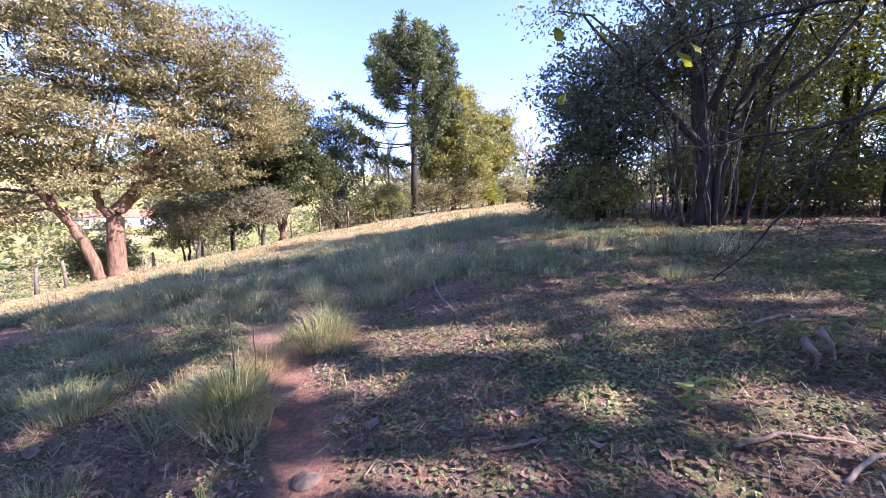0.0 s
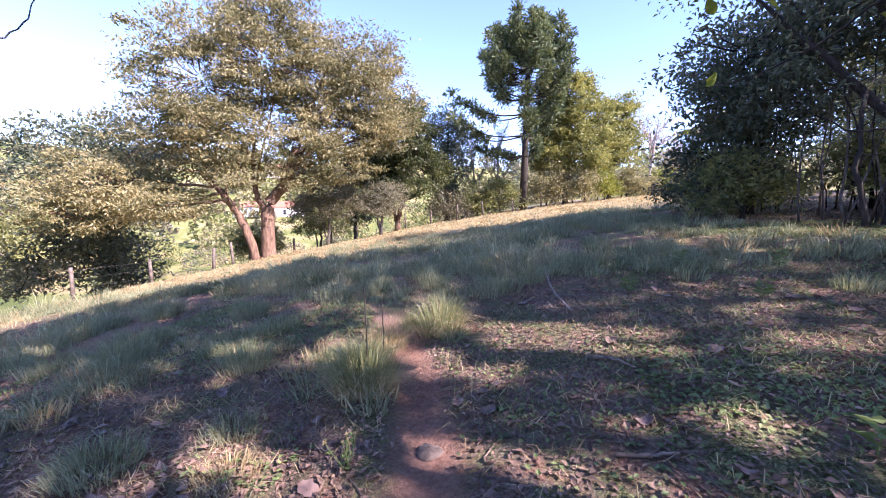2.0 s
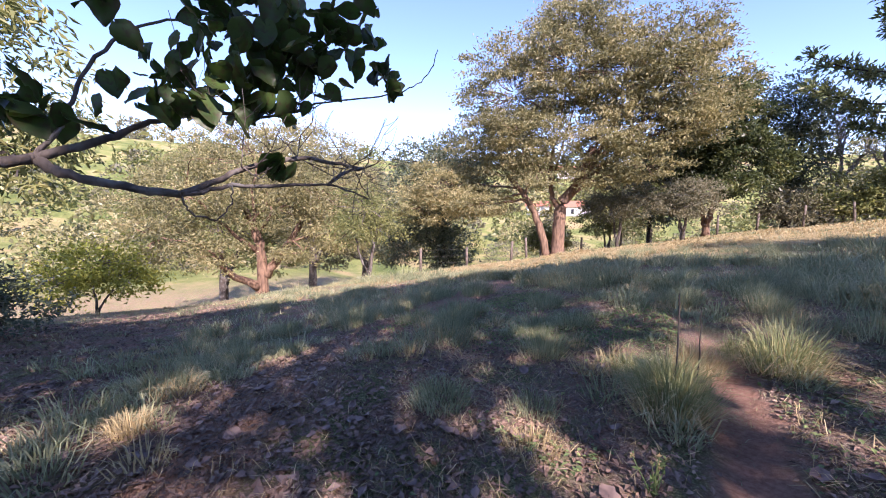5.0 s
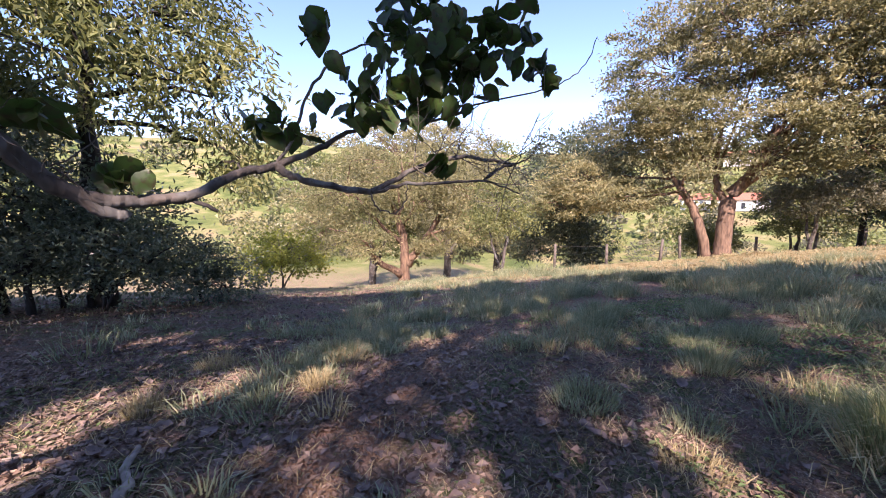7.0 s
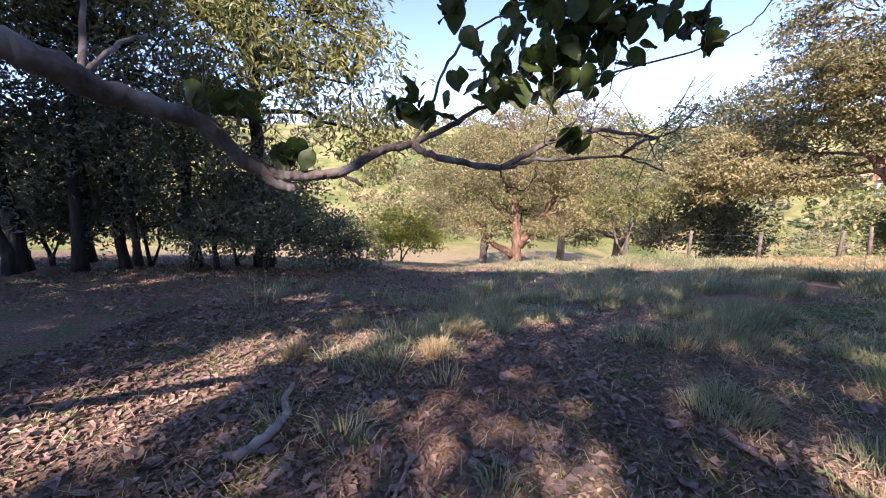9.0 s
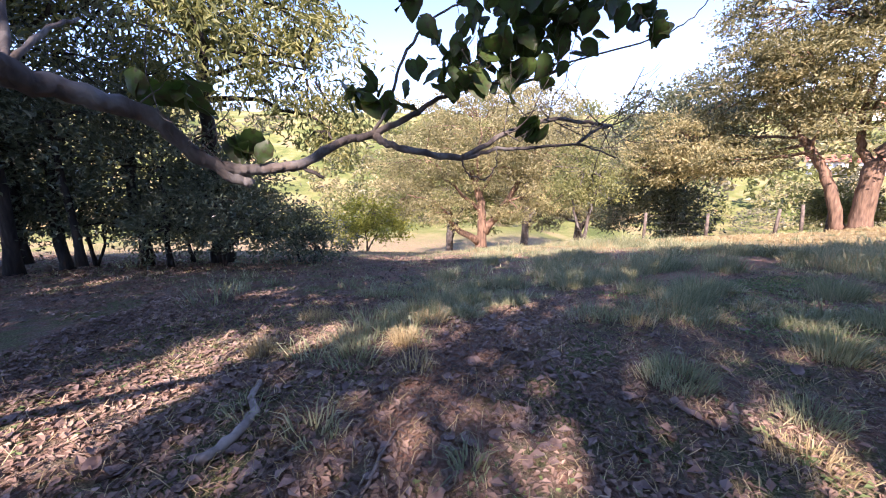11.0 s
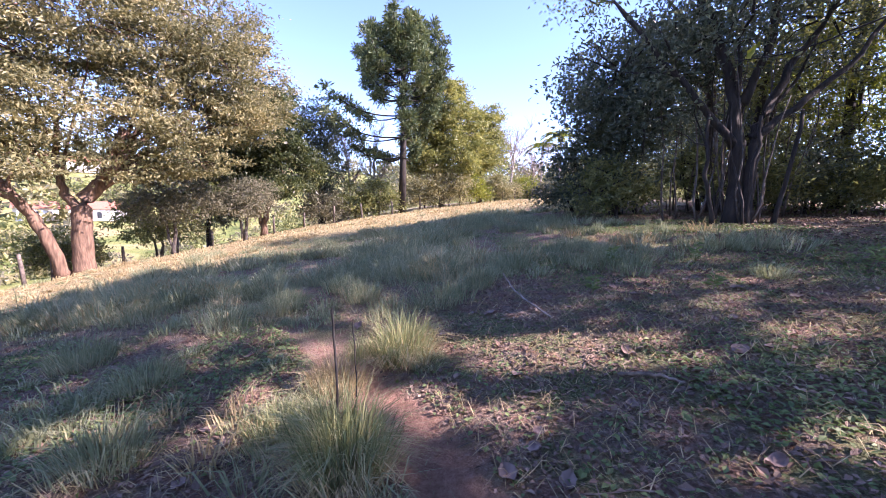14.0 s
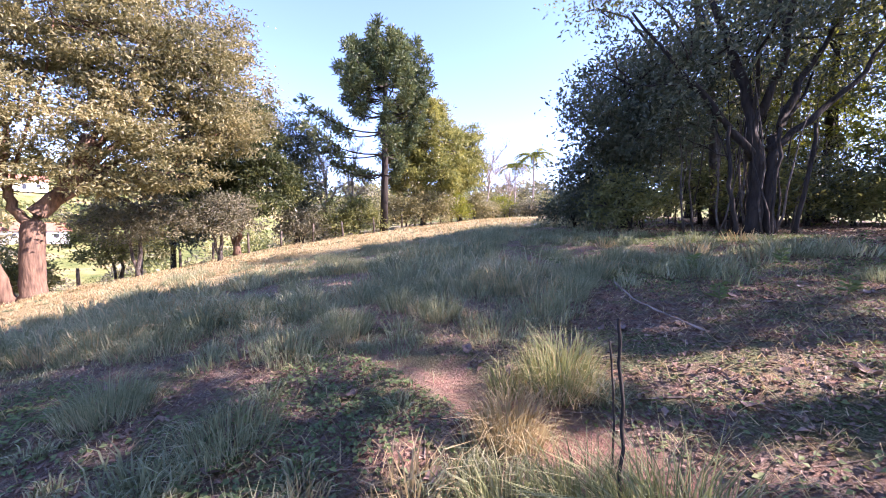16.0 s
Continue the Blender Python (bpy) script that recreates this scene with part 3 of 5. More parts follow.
bare_tree("bare_tree", on_ground(10.3, 48.8), "leafless grey tree far up the slope", 9.8, 3.4, 30, BARK_PALE, 14)
bare_tree("bare_tree", on_ground(-7.6, 37.2), "slender leafless pale tree behind the fence", 8.2, 1.8, 31, BARK_PALE, 8)
bare_tree("bare_tree", on_ground(-5.6, 38.5), "slender leafless pale tree behind the fence", 9.0, 2.0, 32, BARK_PALE, 8)
bare_tree("bare_tree", on_ground(13.5, 50.5), "leafless grey tree far up the slope", 8.0, 3.0, 33, BARK_PALE, 12)


def palm(at, h, seed):
    rng = np.random.default_rng(seed)
    root = thing("palm_tree", at, "slim palm tree with arching fronds far up the slope", "palm tree", "palms on the crest")
    part_mesh("trunk", mesh_of("trunk", *tubes([([(0, 0, 0), (0.1, 0, h * 0.5), (0, 0, h)], [0.17, 0.13, 0.1])], 8), BARK_PALE, True), root)
    for k in range(13):
        a = k * 2.4 + rng.normal(0, 0.2)
        t = np.linspace(0, 1, 9)
        lift = rng.uniform(0.2, 1.5)
        p = np.stack([np.cos(a) * 2.4 * t, np.sin(a) * 2.4 * t, h + lift * 1.8 * t - 2.1 * t ** 2], 1)
        V = [tubes([(p, np.linspace(0.03, 0.008, 9))], 3)]
        side = np.array([-math.sin(a), math.cos(a), -0.5])
        for s in np.linspace(0.12, 1, 26):
            c = np.array([np.interp(s, t, p[:, i]) for i in range(3)])
            for f in (1, -1):
                d = unit(side * [f, f, 1] + [math.cos(a) * 0.6, math.sin(a) * 0.6, 0])
                V.append(leaves((c + d * 0.28)[None], d[None], 0.62, rng, 0.14, jitter=0.08))
        part_mesh("frond", mesh_of("frond", *joined(*V), LEAF_BRIGHT), root)


palm(on_ground(16.5, 56.5), 7.4, 40)
palm(on_ground(17.8, 52.8), 8.4, 41)

# undergrowth along the fence
for i, (x, y, h, w, mat, lab) in enumerate([
        (-8.4, 31.6, 2.6, 1.6, LEAF_GREY, "grey-green shrub growing against the fence"), (-6.2, 32.6, 3.0, 1.7, LEAF_MID, "leafy green shrub growing against the fence"),
        (-4.4, 33.4, 3.4, 1.8, LEAF_MID, "leafy green shrub growing against the fence"), (-0.6, 35.0, 3.6, 1.9, LEAF_OLIVE, "olive shrub growing against the fence"),
        (1.6, 35.6, 3.2, 1.8, LEAF_OLIVE, "olive shrub growing against the fence"), (3.8, 37.6, 3.0, 1.7, LEAF_BRIGHT, "yellow-green shrub growing against the fence"),
        (6.6, 40.0, 2.8, 1.6, LEAF_OLIVE, "olive shrub growing against the fence"), (11.8, 46.5, 2.4, 1.7, LEAF_BRIGHT, "golden green shrub on the crest"),
        (13.8, 43.5, 1.8, 2.0, LEAF_GREY, "low grey-green shrub on the crest"), (9.0, 44.6, 2.0, 1.6, LEAF_OLIVE, "olive shrub on the crest"),
        (16.0, 44.0, 2.4, 2.2, LEAF_MID, "low leafy shrub on the crest")]):
    tree("shrub", on_ground(x, y), lab, [([(0, 0, 0), (0.1, 0.1, h * 0.6)], [0.05, 0.03]), ([(0, 0, 0), (-0.3, 0, h * 0.5)], [0.04, 0.02])],
         [((0, 0, h * 0.62), (w * 0.8, w * 0.8, h * 0.38)), ((w * 0.5, 0, h * 0.35), (w * 0.6, w * 0.6, h * 0.28)), ((-w * 0.5, 0, h * 0.35), (w * 0.6, w * 0.6, h * 0.28))],
         BARK_GREY, mat, 50 + i, clusters=120, per=24, size=0.24, spread=0.3, category="shrub", group="shrubs along the fence")

# ---- the dark wood on the uphill side ----
tree("fig_tree", on_ground(7.2, 10.8, -0.05), "many-stemmed dark tree with low spreading crown at the wood's edge",
     [([(0, 0, 0), (0.06, 0.05, 1.2), (0, 0.1, 2.4), (-0.2, 0.25, 4.0), (-1.2, 0.6, 6.6)], [0.2, 0.17, 0.16, 0.13, 0.06]),
      ([(0.3, -0.1, 0), (0.36, -0.12, 1.5), (0.48, 0, 2.6), (1.4, 0.2, 4.2), (3.0, 0.3, 6.4)], [0.15, 0.13, 0.12, 0.09, 0.04]),
      ([(0, 0.1, 2.1), (-1.1, 0.2, 3.3), (-2.0, 0.5, 4.4), (-3.2, 0.9, 6.0)], [0.11, 0.085, 0.06, 0.03]),
      ([(0.35, 0, 2.3), (1.5, -0.3, 3.3), (2.6, -0.5, 4.3), (4.0, -0.4, 6.4)], [0.10, 0.08, 0.06, 0.03]),
      ([(0.1, 0.1, 3.2), (0.5, -0.2, 4.8), (0.3, -0.4, 7.4)], [0.11, 0.08, 0.04]),
      ([(-0.6, -0.1, 0), (-0.95, -0.1, 1.3), (-0.8, 0.1, 2.9)], [0.06, 0.05, 0.04]), ([(0.9, -0.3, 0), (1.1, -0.4, 1.4), (1.4, -0.3, 3.0)], [0.06, 0.05, 0.04]),
      ([(0.1, -0.4, 0), (0.05, -0.5, 1.3), (0.2, -0.4, 2.8)], [0.05, 0.045, 0.04])],
     [((0.4, 1.2, 7.8), (2.4, 2.2, 2.2)), ((1.8, 0.6, 8.4), (3.0, 2.8, 2.2)), ((-2.3, 2.0, 4.5), (1.7, 1.7, 1.3)), ((-1.4, 0.8, 4.6), (2.0, 1.8, 1.5)),
      ((0.4, 1.8, 5.8), (2.2, 2.0, 1.7)), ((3.2, 1.0, 6.0), (2.0, 2.2, 1.7)), ((-1.8, 1.4, 3.0), (1.5, 1.4, 1.0)), ((4.2, 0.2, 8.6), (2.4, 2.4, 2.0)), ((-0.9, -1.2, 5.4), (1.7, 1.3, 1.1)), ((1.4, -1.1, 6.2), (1.8, 1.4, 1.1))],
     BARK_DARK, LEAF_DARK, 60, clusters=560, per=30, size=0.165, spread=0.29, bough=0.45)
tree("wood_tree", on_ground(5.9, 14.6), "dense dark tree at the wood's edge", [([(0, 0, 0), (0.1, 0, 2.4), (0.3, 0, 4.8)], [0.16, 0.13, 0.08])],
     [((-0.3, 0, 4.4), (1.8, 1.8, 1.4)), ((0.2, 0, 3.0), (1.8, 1.8, 1.4)), ((-0.7, 0.4, 2.0), (1.3, 1.3, 0.9)), ((1.5, 0, 5.6), (1.7, 1.7, 1.2))], BARK_DARK, LEAF_DARK, 61, clusters=420, per=34, size=0.2, spread=0.38, group="trees of the wood")
tree("feathery_tree", on_ground(9.4, 14.2), "tall tree with light feathery foliage above the wood", [([(0, 0, 0), (-0.5, 0, 4), (-1.6, -0.2, 8)], [0.2, 0.15, 0.08])],
     [((-4.6, -1.3, 7.4), (1.9, 1.2, 0.7)), ((-5.9, -1.6, 6.2), (0.9, 0.8, 0.5)), ((-3.0, -0.6, 8.6), (1.9, 1.6, 0.9))],
     BARK_GREY, LEAF_MID, 62, clusters=130, per=30, size=0.14, spread=0.28, droop=0.4, group="trees of the wood")
tree("wood_tree", on_ground(12.6, 10.9), "dark straight-trunked tree in the shaded wood", [([(0, 0, 0), (0, 0.1, 3), (0.3, 0, 6), (0.4, 0, 9)], [0.2, 0.17, 0.14, 0.08]), ([(0.1, 0, 2.6), (-0.8, -0.2, 4.6), (-1.6, -0.4, 7.0)], [0.16, 0.12, 0.07])],
     [((0.2, 0, 10.2), (3.4, 3.4, 2.4)), ((-2.0, -0.8, 8.4), (2.4, 2.4, 1.7)), ((2.2, 0.4, 8.0), (2.4, 2.4, 1.8)), ((-1.4, -1.0, 5.6), (1.7, 1.7, 1.0))], BARK_DARK, LEAF_MID, 63, clusters=240, per=24, size=0.19, spread=0.42, group="trees of the wood")
WOOD = [(11.6, 15.2, 9.0, 2.8, LEAF_MID), (15.0, 15.0, 11.0, 3.2, LEAF_BRIGHT), (17.0, 10.6, 10.5, 3.2, LEAF_MID), (19.5, 19.0, 9.0, 3.4, LEAF_BRIGHT),
        (14.6, 21.5, 7.0, 3.0, LEAF_MID), (22.0, 14.0, 10.0, 3.6, LEAF_DARK), (23.5, 26.0, 8.5, 3.4, LEAF_MID), (18.5, 28.0, 6.5, 3.0, LEAF_DARK), (18.4, 13.2, 9.5, 3.2, LEAF_DARK), (13.6, 18.0, 7.0, 2.8, LEAF_DARK), (26.5, 34.0, 8.5, 3.6, LEAF_MID), (21.0, 36.0, 8.0, 3.0, LEAF_DARK)]
for i, (x, y, h, w, mat) in enumerate(WOOD):
    tree("wood_tree", on_ground(x, y), "tall leafy tree in the wood, its crown catching sun" if mat is LEAF_BRIGHT else "tall leafy tree standing in the shaded wood",
         [([(0, 0, 0), (0.1, 0, h * 0.4), (0.3, 0, h * 0.8)], [0.2, 0.15, 0.08]), ([(0.4, 0.3, 0), (0.9, 0.4, h * 0.35), (1.3, 0.4, h * 0.7)], [0.1, 0.08, 0.04])],
         [((0, 0, h * 0.8), (w, w, h * 0.2)), ((w * 0.5, 0, h * 0.55), (w * 0.75, w * 0.75, h * 0.17)), ((-w * 0.5, -0.4, h * 0.5), (w * 0.7, w * 0.7, h * 0.15)), ((0.2, -0.3, h * 0.26), (w * 0.7, w * 0.7, h * 0.1))],
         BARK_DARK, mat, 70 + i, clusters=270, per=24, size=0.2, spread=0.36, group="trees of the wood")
for i, (x, y, h, w) in enumerate([(5.2, 13.2, 1.9, 1.3), (6.0, 15.0, 2.2, 1.4), (5.2, 16.8, 1.8, 1.4), (9.6, 12.6, 2.0, 1.5), (11.2, 12.6, 2.4, 1.4), (14.6, 12.0, 2.2, 1.6), (9.2, 14.8, 2.6, 1.5), (8.0, 20.5, 2.0, 1.6), (11.0, 27.0, 2.2, 2.0), (13.4, 14.4, 3.2, 1.8), (16.0, 13.0, 3.4, 1.9), (18.6, 11.6, 3.2, 2.0), (12.2, 12.0, 1.6, 1.2), (20.5, 15.0, 3.6, 2.4)]):
    tree("shrub", on_ground(x, y), "dark shrub in the undergrowth of the wood", [([(0, 0, 0), (0.1, 0.1, h * 0.6)], [0.04, 0.025]), ([(0.1, 0, 0), (-0.3, 0, h * 0.5)], [0.035, 0.02])],
         [((0, 0, h * 0.65), (w * 0.8, w * 0.8, h * 0.35)), ((w * 0.5, 0, h * 0.4), (w * 0.6, w * 0.6, h * 0.28)), ((-w * 0.5, 0, h * 0.4), (w * 0.6, w * 0.6, h * 0.28))],
         BARK_DARK, LEAF_MID if i % 3 == 0 else LEAF_DARK, 90 + i, clusters=110, per=22, size=0.17, spread=0.26, category="shrub", group="undergrowth of the wood")


def saplings():
    """Thin poles that stand close together under the wood."""
    rng = np.random.default_rng(99)
    for k in range(70):
        x, y = (rng.uniform(5.4, 15.5), rng.uniform(11.2, 16.5)) if k < 52 else (rng.normal(7.3, 0.6), rng.normal(10.9, 0.35))
        h = rng.uniform(2.2, 5.0)
        root = thing("sapling", on_ground(x, y), "thin bare sapling pole under the wood's canopy", "sapling", "saplings in the wood")
        part_mesh("pole", mesh_of("pole", *tubes([(bent((0, 0, -0.05), (rng.normal(0, 0.35), rng.normal(0, 0.3), h), rng, 6, 0, 0.05), np.linspace(rng.uniform(0.018, 0.04), 0.01, 6))], 5), BARK_GREY if k % 4 else BARK_DARK, True), root)


saplings()

# ---- unseen trees added over the walker to shade the ground ----
# sun patches left open in the added crowns (x, y, half length along the sun, half width)
GAPS = [(-0.25, 4.28, 1.25, 0.17), (0.15, 3.8, 1.0, 0.14), (-0.75, 3.3, 0.45, 0.15), (1.07, 2.54, 0.3, 0.13), (2.19, 3.85, 0.6, 0.1), (3.9, 4.42, 0.6, 0.1), (3.3, 5.43, 0.7, 0.1),
        (2.2, 2.45, 0.5, 0.1), (2.3, 2.0, 0.55, 0.13), (1.5, 1.75, 0.35, 0.1), (-0.1, 2.02, 0.75, 0.15), (3.6, 8.23, 0.9, 0.16), (6.2, 9.7, 1.5, 0.2), (-1.85, 1.77, 0.5, 0.2),
        (-5.5, 0.86, 0.6, 0.25), (-3.0, -2.75, 1.9, 0.42), (-4.34, -1.55, 0.5, 0.2), (-6.7, -3.1, 0.45, 0.2), (-4.23, -0.67, 0.3, 0.17), (-1.5, 3.75, 0.5, 0.16), (-2.4, 3.85, 0.4, 0.18), (-3.6, 3.5, 0.35, 0.13), (-1.75, 4.52, 0.6, 0.28), (-2.35, 3.35, 0.35, 0.14)]
# outline of the ground that the added crowns keep in shade
SHADE_EDGE_Y = [-12, -5, -2.5, 1, 3, 6.5, 8, 10.4, 11.3, 14.2, 26.5]
SHADE_EDGE_X = [-19.5, -18.5, -13, -12.6, -11.6, -10.9, -9.4, -9.0, -7.6, -3.0, 4.5]


def sun_foot(p):
    """Where the sun's ray through a point meets the ground."""
    q = p.copy()
    for _ in range(3):
        run = (p[:, 2] - height(q[:, 0], q[:, 1])) / toward.z
        q = p - run[:, None] * np.array(toward)
    return q[:, 0], q[:, 1]


def kept_dark(x, y):
    dark = x > np.interp(y, SHADE_EDGE_Y, SHADE_EDGE_X) + 0.5 * waves(x, y, 105, 1.6)
    for gx, gy, along, across in GAPS:
        u, v = (x - gx) * SUN.x + (y - gy) * SUN.y, -(x - gx) * SUN.y + (y - gy) * SUN.x
        dark &= (u / (along + 0.1)) ** 2 + (v / (across + 0.06 + 0.05 * np.sin(u * 7 + gx))) ** 2 > 1
    return dark


# added trees out of view, their leaf clumps set back along the sun's rays
def shade_trees():
    rng = np.random.default_rng(110)
    places = [(7.0, -1.6), (9.2, 4.9), (13.5, -4.0), (15.0, 3.8), (6.5, -8.9), (0.2, -9.6), (-3.2, -12.5), (12.0, -10.3), (15.5, 8.6), (21.0, 9.0), (20.5, 0.5), (18.0, -6.5), (4.6, -6.4)]
    n = 6400
    gx, gy = rng.uniform(-20, 15, n), rng.uniform(-12, 15.5, n)
    run = np.maximum(rng.uniform(15.5, 21, n), (np.where(gy < -3, 0.6, 3.5) - gx) / toward.x)
    c = np.stack([gx, gy, height(gx, gy)], 1) + run[:, None] * np.array(toward)
    c = c[(gx > np.interp(gy, SHADE_EDGE_Y, SHADE_EDGE_X)) & (gy < np.where(gx < 2.5, 11.0, 9.2))]
    near = np.argmin([np.hypot(c[:, 0] - x, c[:, 1] - y) for x, y in places], axis=0)
    for k, (x, y) in enumerate(places):
        base = np.array(on_ground(x, y))
        mine = c[near == k] - base
        top = float(np.median(mine[:, 2])) if len(mine) else 11.0
        root = thing("unseen_shade_tree", base, "unseen tall shade tree, its crown cut to cast shade and sun patches", "tree", "shade trees")
        stem = bent((0, 0, -0.1), (rng.normal(0, 0.3), rng.normal(0, 0.3), top), rng, 9, 0, 0.03)
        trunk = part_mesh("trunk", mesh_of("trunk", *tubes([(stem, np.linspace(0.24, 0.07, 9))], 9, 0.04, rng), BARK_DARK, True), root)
        for q in mine[::26]:
            part_mesh("limb", mesh_of("limb", *tubes([(bent(stem[rng.integers(4, 8)], q, rng, 6, 0.06, 0.06), np.linspace(0.07, 0.015, 6))], 5), BARK_DARK, True), trunk)
        each = rng.poisson(15, len(mine)) + 2
        pts = np.repeat(mine, each, axis=0) + rng.normal(0, 1, (each.sum(), 3)) * [0.42, 0.42, 0.3]
        # drops leaves whose shadow would fall in a sun patch
        pts = pts[kept_dark(*sun_foot(pts + base))]
        if len(pts):
            part_mesh("crown", mesh_of("crown", *leaves(pts, unit(rng.normal(0, 1, (len(pts), 3))), 0.36, rng, 0.46), LEAF_DARK), root)


shade_trees()

# ---- the thicket on the downhill side ----
tree("thicket_tree", on_ground(-10.6, -7.6), "dark bushy many-stemmed tree at the field's edge",
     [([(0, 0, 0), (0.1, 0, 1.4), (0, 0.1, 3.0)], [0.14, 0.12, 0.08]), ([(-0.9, -0.6, 0), (-0.9, -0.6, 1.6), (-0.6, -0.5, 3.2)], [0.15, 0.12, 0.08]),
      ([(0.5, 0.9, 0), (0.6, 1.0, 1.2), (0.4, 1.1, 2.6)], [0.07, 0.06, 0.04]), ([(-0.2, 1.6, 0), (-0.1, 1.8, 1.0), (-0.3, 2.2, 2.0)], [0.06, 0.05, 0.03]), ([(0.9, -1.2, 0), (0.8, -1.3, 1.6), (0.6, -1.2, 3.0)], [0.13, 0.1, 0.07])],
     [((0, 0.6, 2.6), (1.9, 1.9, 1.2)), ((-0.4, 2.0, 1.9), (1.5, 1.6, 1.2)), ((0.2, -1.2, 3.2), (1.9, 1.9, 1.4)), ((-0.6, 2.6, 1.2), (1.1, 1.1, 0.8)), ((0.4, -2.8, 3.4), (2.0, 2.0, 1.6))],
     BARK_DARK, LEAF_DARK, 120, clusters=560, per=32, size=0.14, spread=0.28)
tree("thicket_tree", on_ground(-8.6, -10.2), "dark bushy many-stemmed tree at the field's edge",
     [([(0, 0, 0), (0.1, 0, 2.4), (0, 0.1, 5.0)], [0.16, 0.14, 0.08]), ([(0.6, 0.4, 0), (0.8, 0.5, 2.0), (0.9, 0.6, 4.2)], [0.12, 0.1, 0.06]), ([(-1.0, 0.6, 0), (-1.1, 0.7, 1.8), (-0.9, 0.8, 3.6)], [0.11, 0.09, 0.05])],
     [((0, 0, 4.0), (2.0, 2.0, 1.5)), ((-1.0, 0.8, 3.0), (1.5, 1.5, 1.0)), ((0.4, 0, 6.2), (2.4, 2.4, 1.6)), ((0.2, 0.4, 2.1), (1.7, 1.7, 0.8)), ((-1.4, -0.4, 1.6), (1.2, 1.3, 0.7))], BARK_DARK, LEAF_DARK, 121, clusters=380, per=30, size=0.15, spread=0.3)
tree("thicket_tree", on_ground(-8.9, -9.2), "tall dark leafy tree at the back of the thicket",
     [([(0, 0, 0), (0.1, 0.3, 2.2), (0.2, 0.8, 4.6)], [0.13, 0.1, 0.06]), ([(-0.6, 0.9, 0), (-0.5, 1.0, 1.8), (-0.2, 1.3, 3.8)], [0.09, 0.07, 0.04])],
     [((0, 1.3, 4.6), (2.0, 2.0, 1.4)), ((1.0, 0, 5.8), (2.1, 2.1, 1.4)), ((-0.4, 2.4, 3.4), (1.5, 1.5, 1.0)), ((0.2, 1.6, 6.8), (2.0, 2.0, 1.2))], BARK_DARK, LEAF_DARK, 123, clusters=420, per=32, size=0.14, spread=0.28)
tree("long_leaved_tree", on_ground(-11.4, -6.0), "tall tree with drooping long glossy leaves, sunlit outside",
     [([(0, 0, 0), (0.1, 0, 2.4), (0.3, 0.3, 5.0), (0.4, 0.6, 7.5)], [0.22, 0.2, 0.14, 0.08])],
     [((0.8, 1.6, 6.6), (2.2, 2.4, 1.7)), ((1.6, -0.6, 6.4), (2.4, 2.4, 1.7)), ((1.0, 3.0, 4.9), (1.7, 1.7, 1.2)), ((2.2, 1.4, 5.0), (1.5, 1.7, 1.0)), ((-0.6, 0.4, 8.4), (2.6, 2.6, 1.7)), ((0.8, 3.4, 3.6), (1.2, 1.2, 0.8)), ((2.6, -2.6, 6.8), (2.2, 2.2, 1.6))],
     BARK_DARK, LEAF_MID, 122, clusters=600, per=30, size=0.21, spread=0.29, droop=1.0, slim=0.26)

# ---- the valley ----
tree("valley_tree", on_ground(-25.6, 3.6), "broad valley tree with reddish gnarled trunk and yellow-olive leaves",
     [([(0, 0, 0), (0.1, 0.1, 1.6), (0, 0, 3.2), (0, -0.6, 5.2)], [0.36, 0.31, 0.27, 0.15]), ([(0, 0.2, 1.2), (0.2, 1.4, 2.8), (0, 2.6, 4.4)], [0.3, 0.22, 0.12]), ([(0, -0.2, 0.6), (0.2, -1.4, 1.3), (0.2, -2.4, 2.4)], [0.26, 0.2, 0.1])],
     [((0, 0, 8.0), (4.2, 4.4, 2.2)), ((0.4, 3.6, 6.0), (3.2, 3.2, 1.9)), ((0.4, -3.6, 6.0), (3.2, 3.2, 2.0)), ((0.8, 4.4, 3.6), (2.2, 2.4, 1.3)), ((0.8, -4.8, 3.9), (2.2, 2.4, 1.4)), ((0.8, 0.6, 5.4), (3.0, 3.0, 1.3)), ((1.4, 2.2, 2.7), (1.6, 1.6, 0.8)), ((1.4, -2.2, 2.8), (1.6, 1.6, 0.8))],
     BARK_RED, LEAF_OLIVE, 130, clusters=660, per=50, size=0.19, spread=0.34, flat=0.45)
for i, (x, y, h, w) in enumerate([(-36.5, 9.5, 16.5, 5.6), (-38.0, 2.4, 15.0, 5.4), (-41.0, 16.5, 15.0, 5.0)]):
    tree("valley_tree", on_ground(x, y), "tall broad olive-green tree standing in the valley", [([(0, 0, 0), (0.2, 0.1, h * 0.3), (0, 0, h * 0.7)], [0.4, 0.3, 0.15]), ([(0.1, 0.1, h * 0.2), (0.6, 1.4, h * 0.4), (0.4, 3.0, h * 0.6)], [0.25, 0.18, 0.1])],
         [((0, 0, h * 0.86), (w * 0.8, w * 0.8, h * 0.13)), ((0, w * 0.55, h * 0.7), (w * 0.6, w * 0.6, h * 0.12)), ((0.4, -w * 0.6, h * 0.66), (w * 0.6, w * 0.6, h * 0.13)), ((1.0, w * 0.2, h * 0.5), (w * 0.8, w * 0.9, h * 0.1)), ((0.8, w * 0.7, h * 0.36), (w * 0.5, w * 0.6, h * 0.1)), ((0.8, -w * 0.7, h * 0.38), (w * 0.5, w * 0.6, h * 0.1))],
         BARK_GREY, (LEAF_OLIVE, LEAF_MID, LEAF_GREY)[i], 136 + i, clusters=460, per=36, size=0.3, spread=0.45, flat=0.45, group="tall trees of the valley")
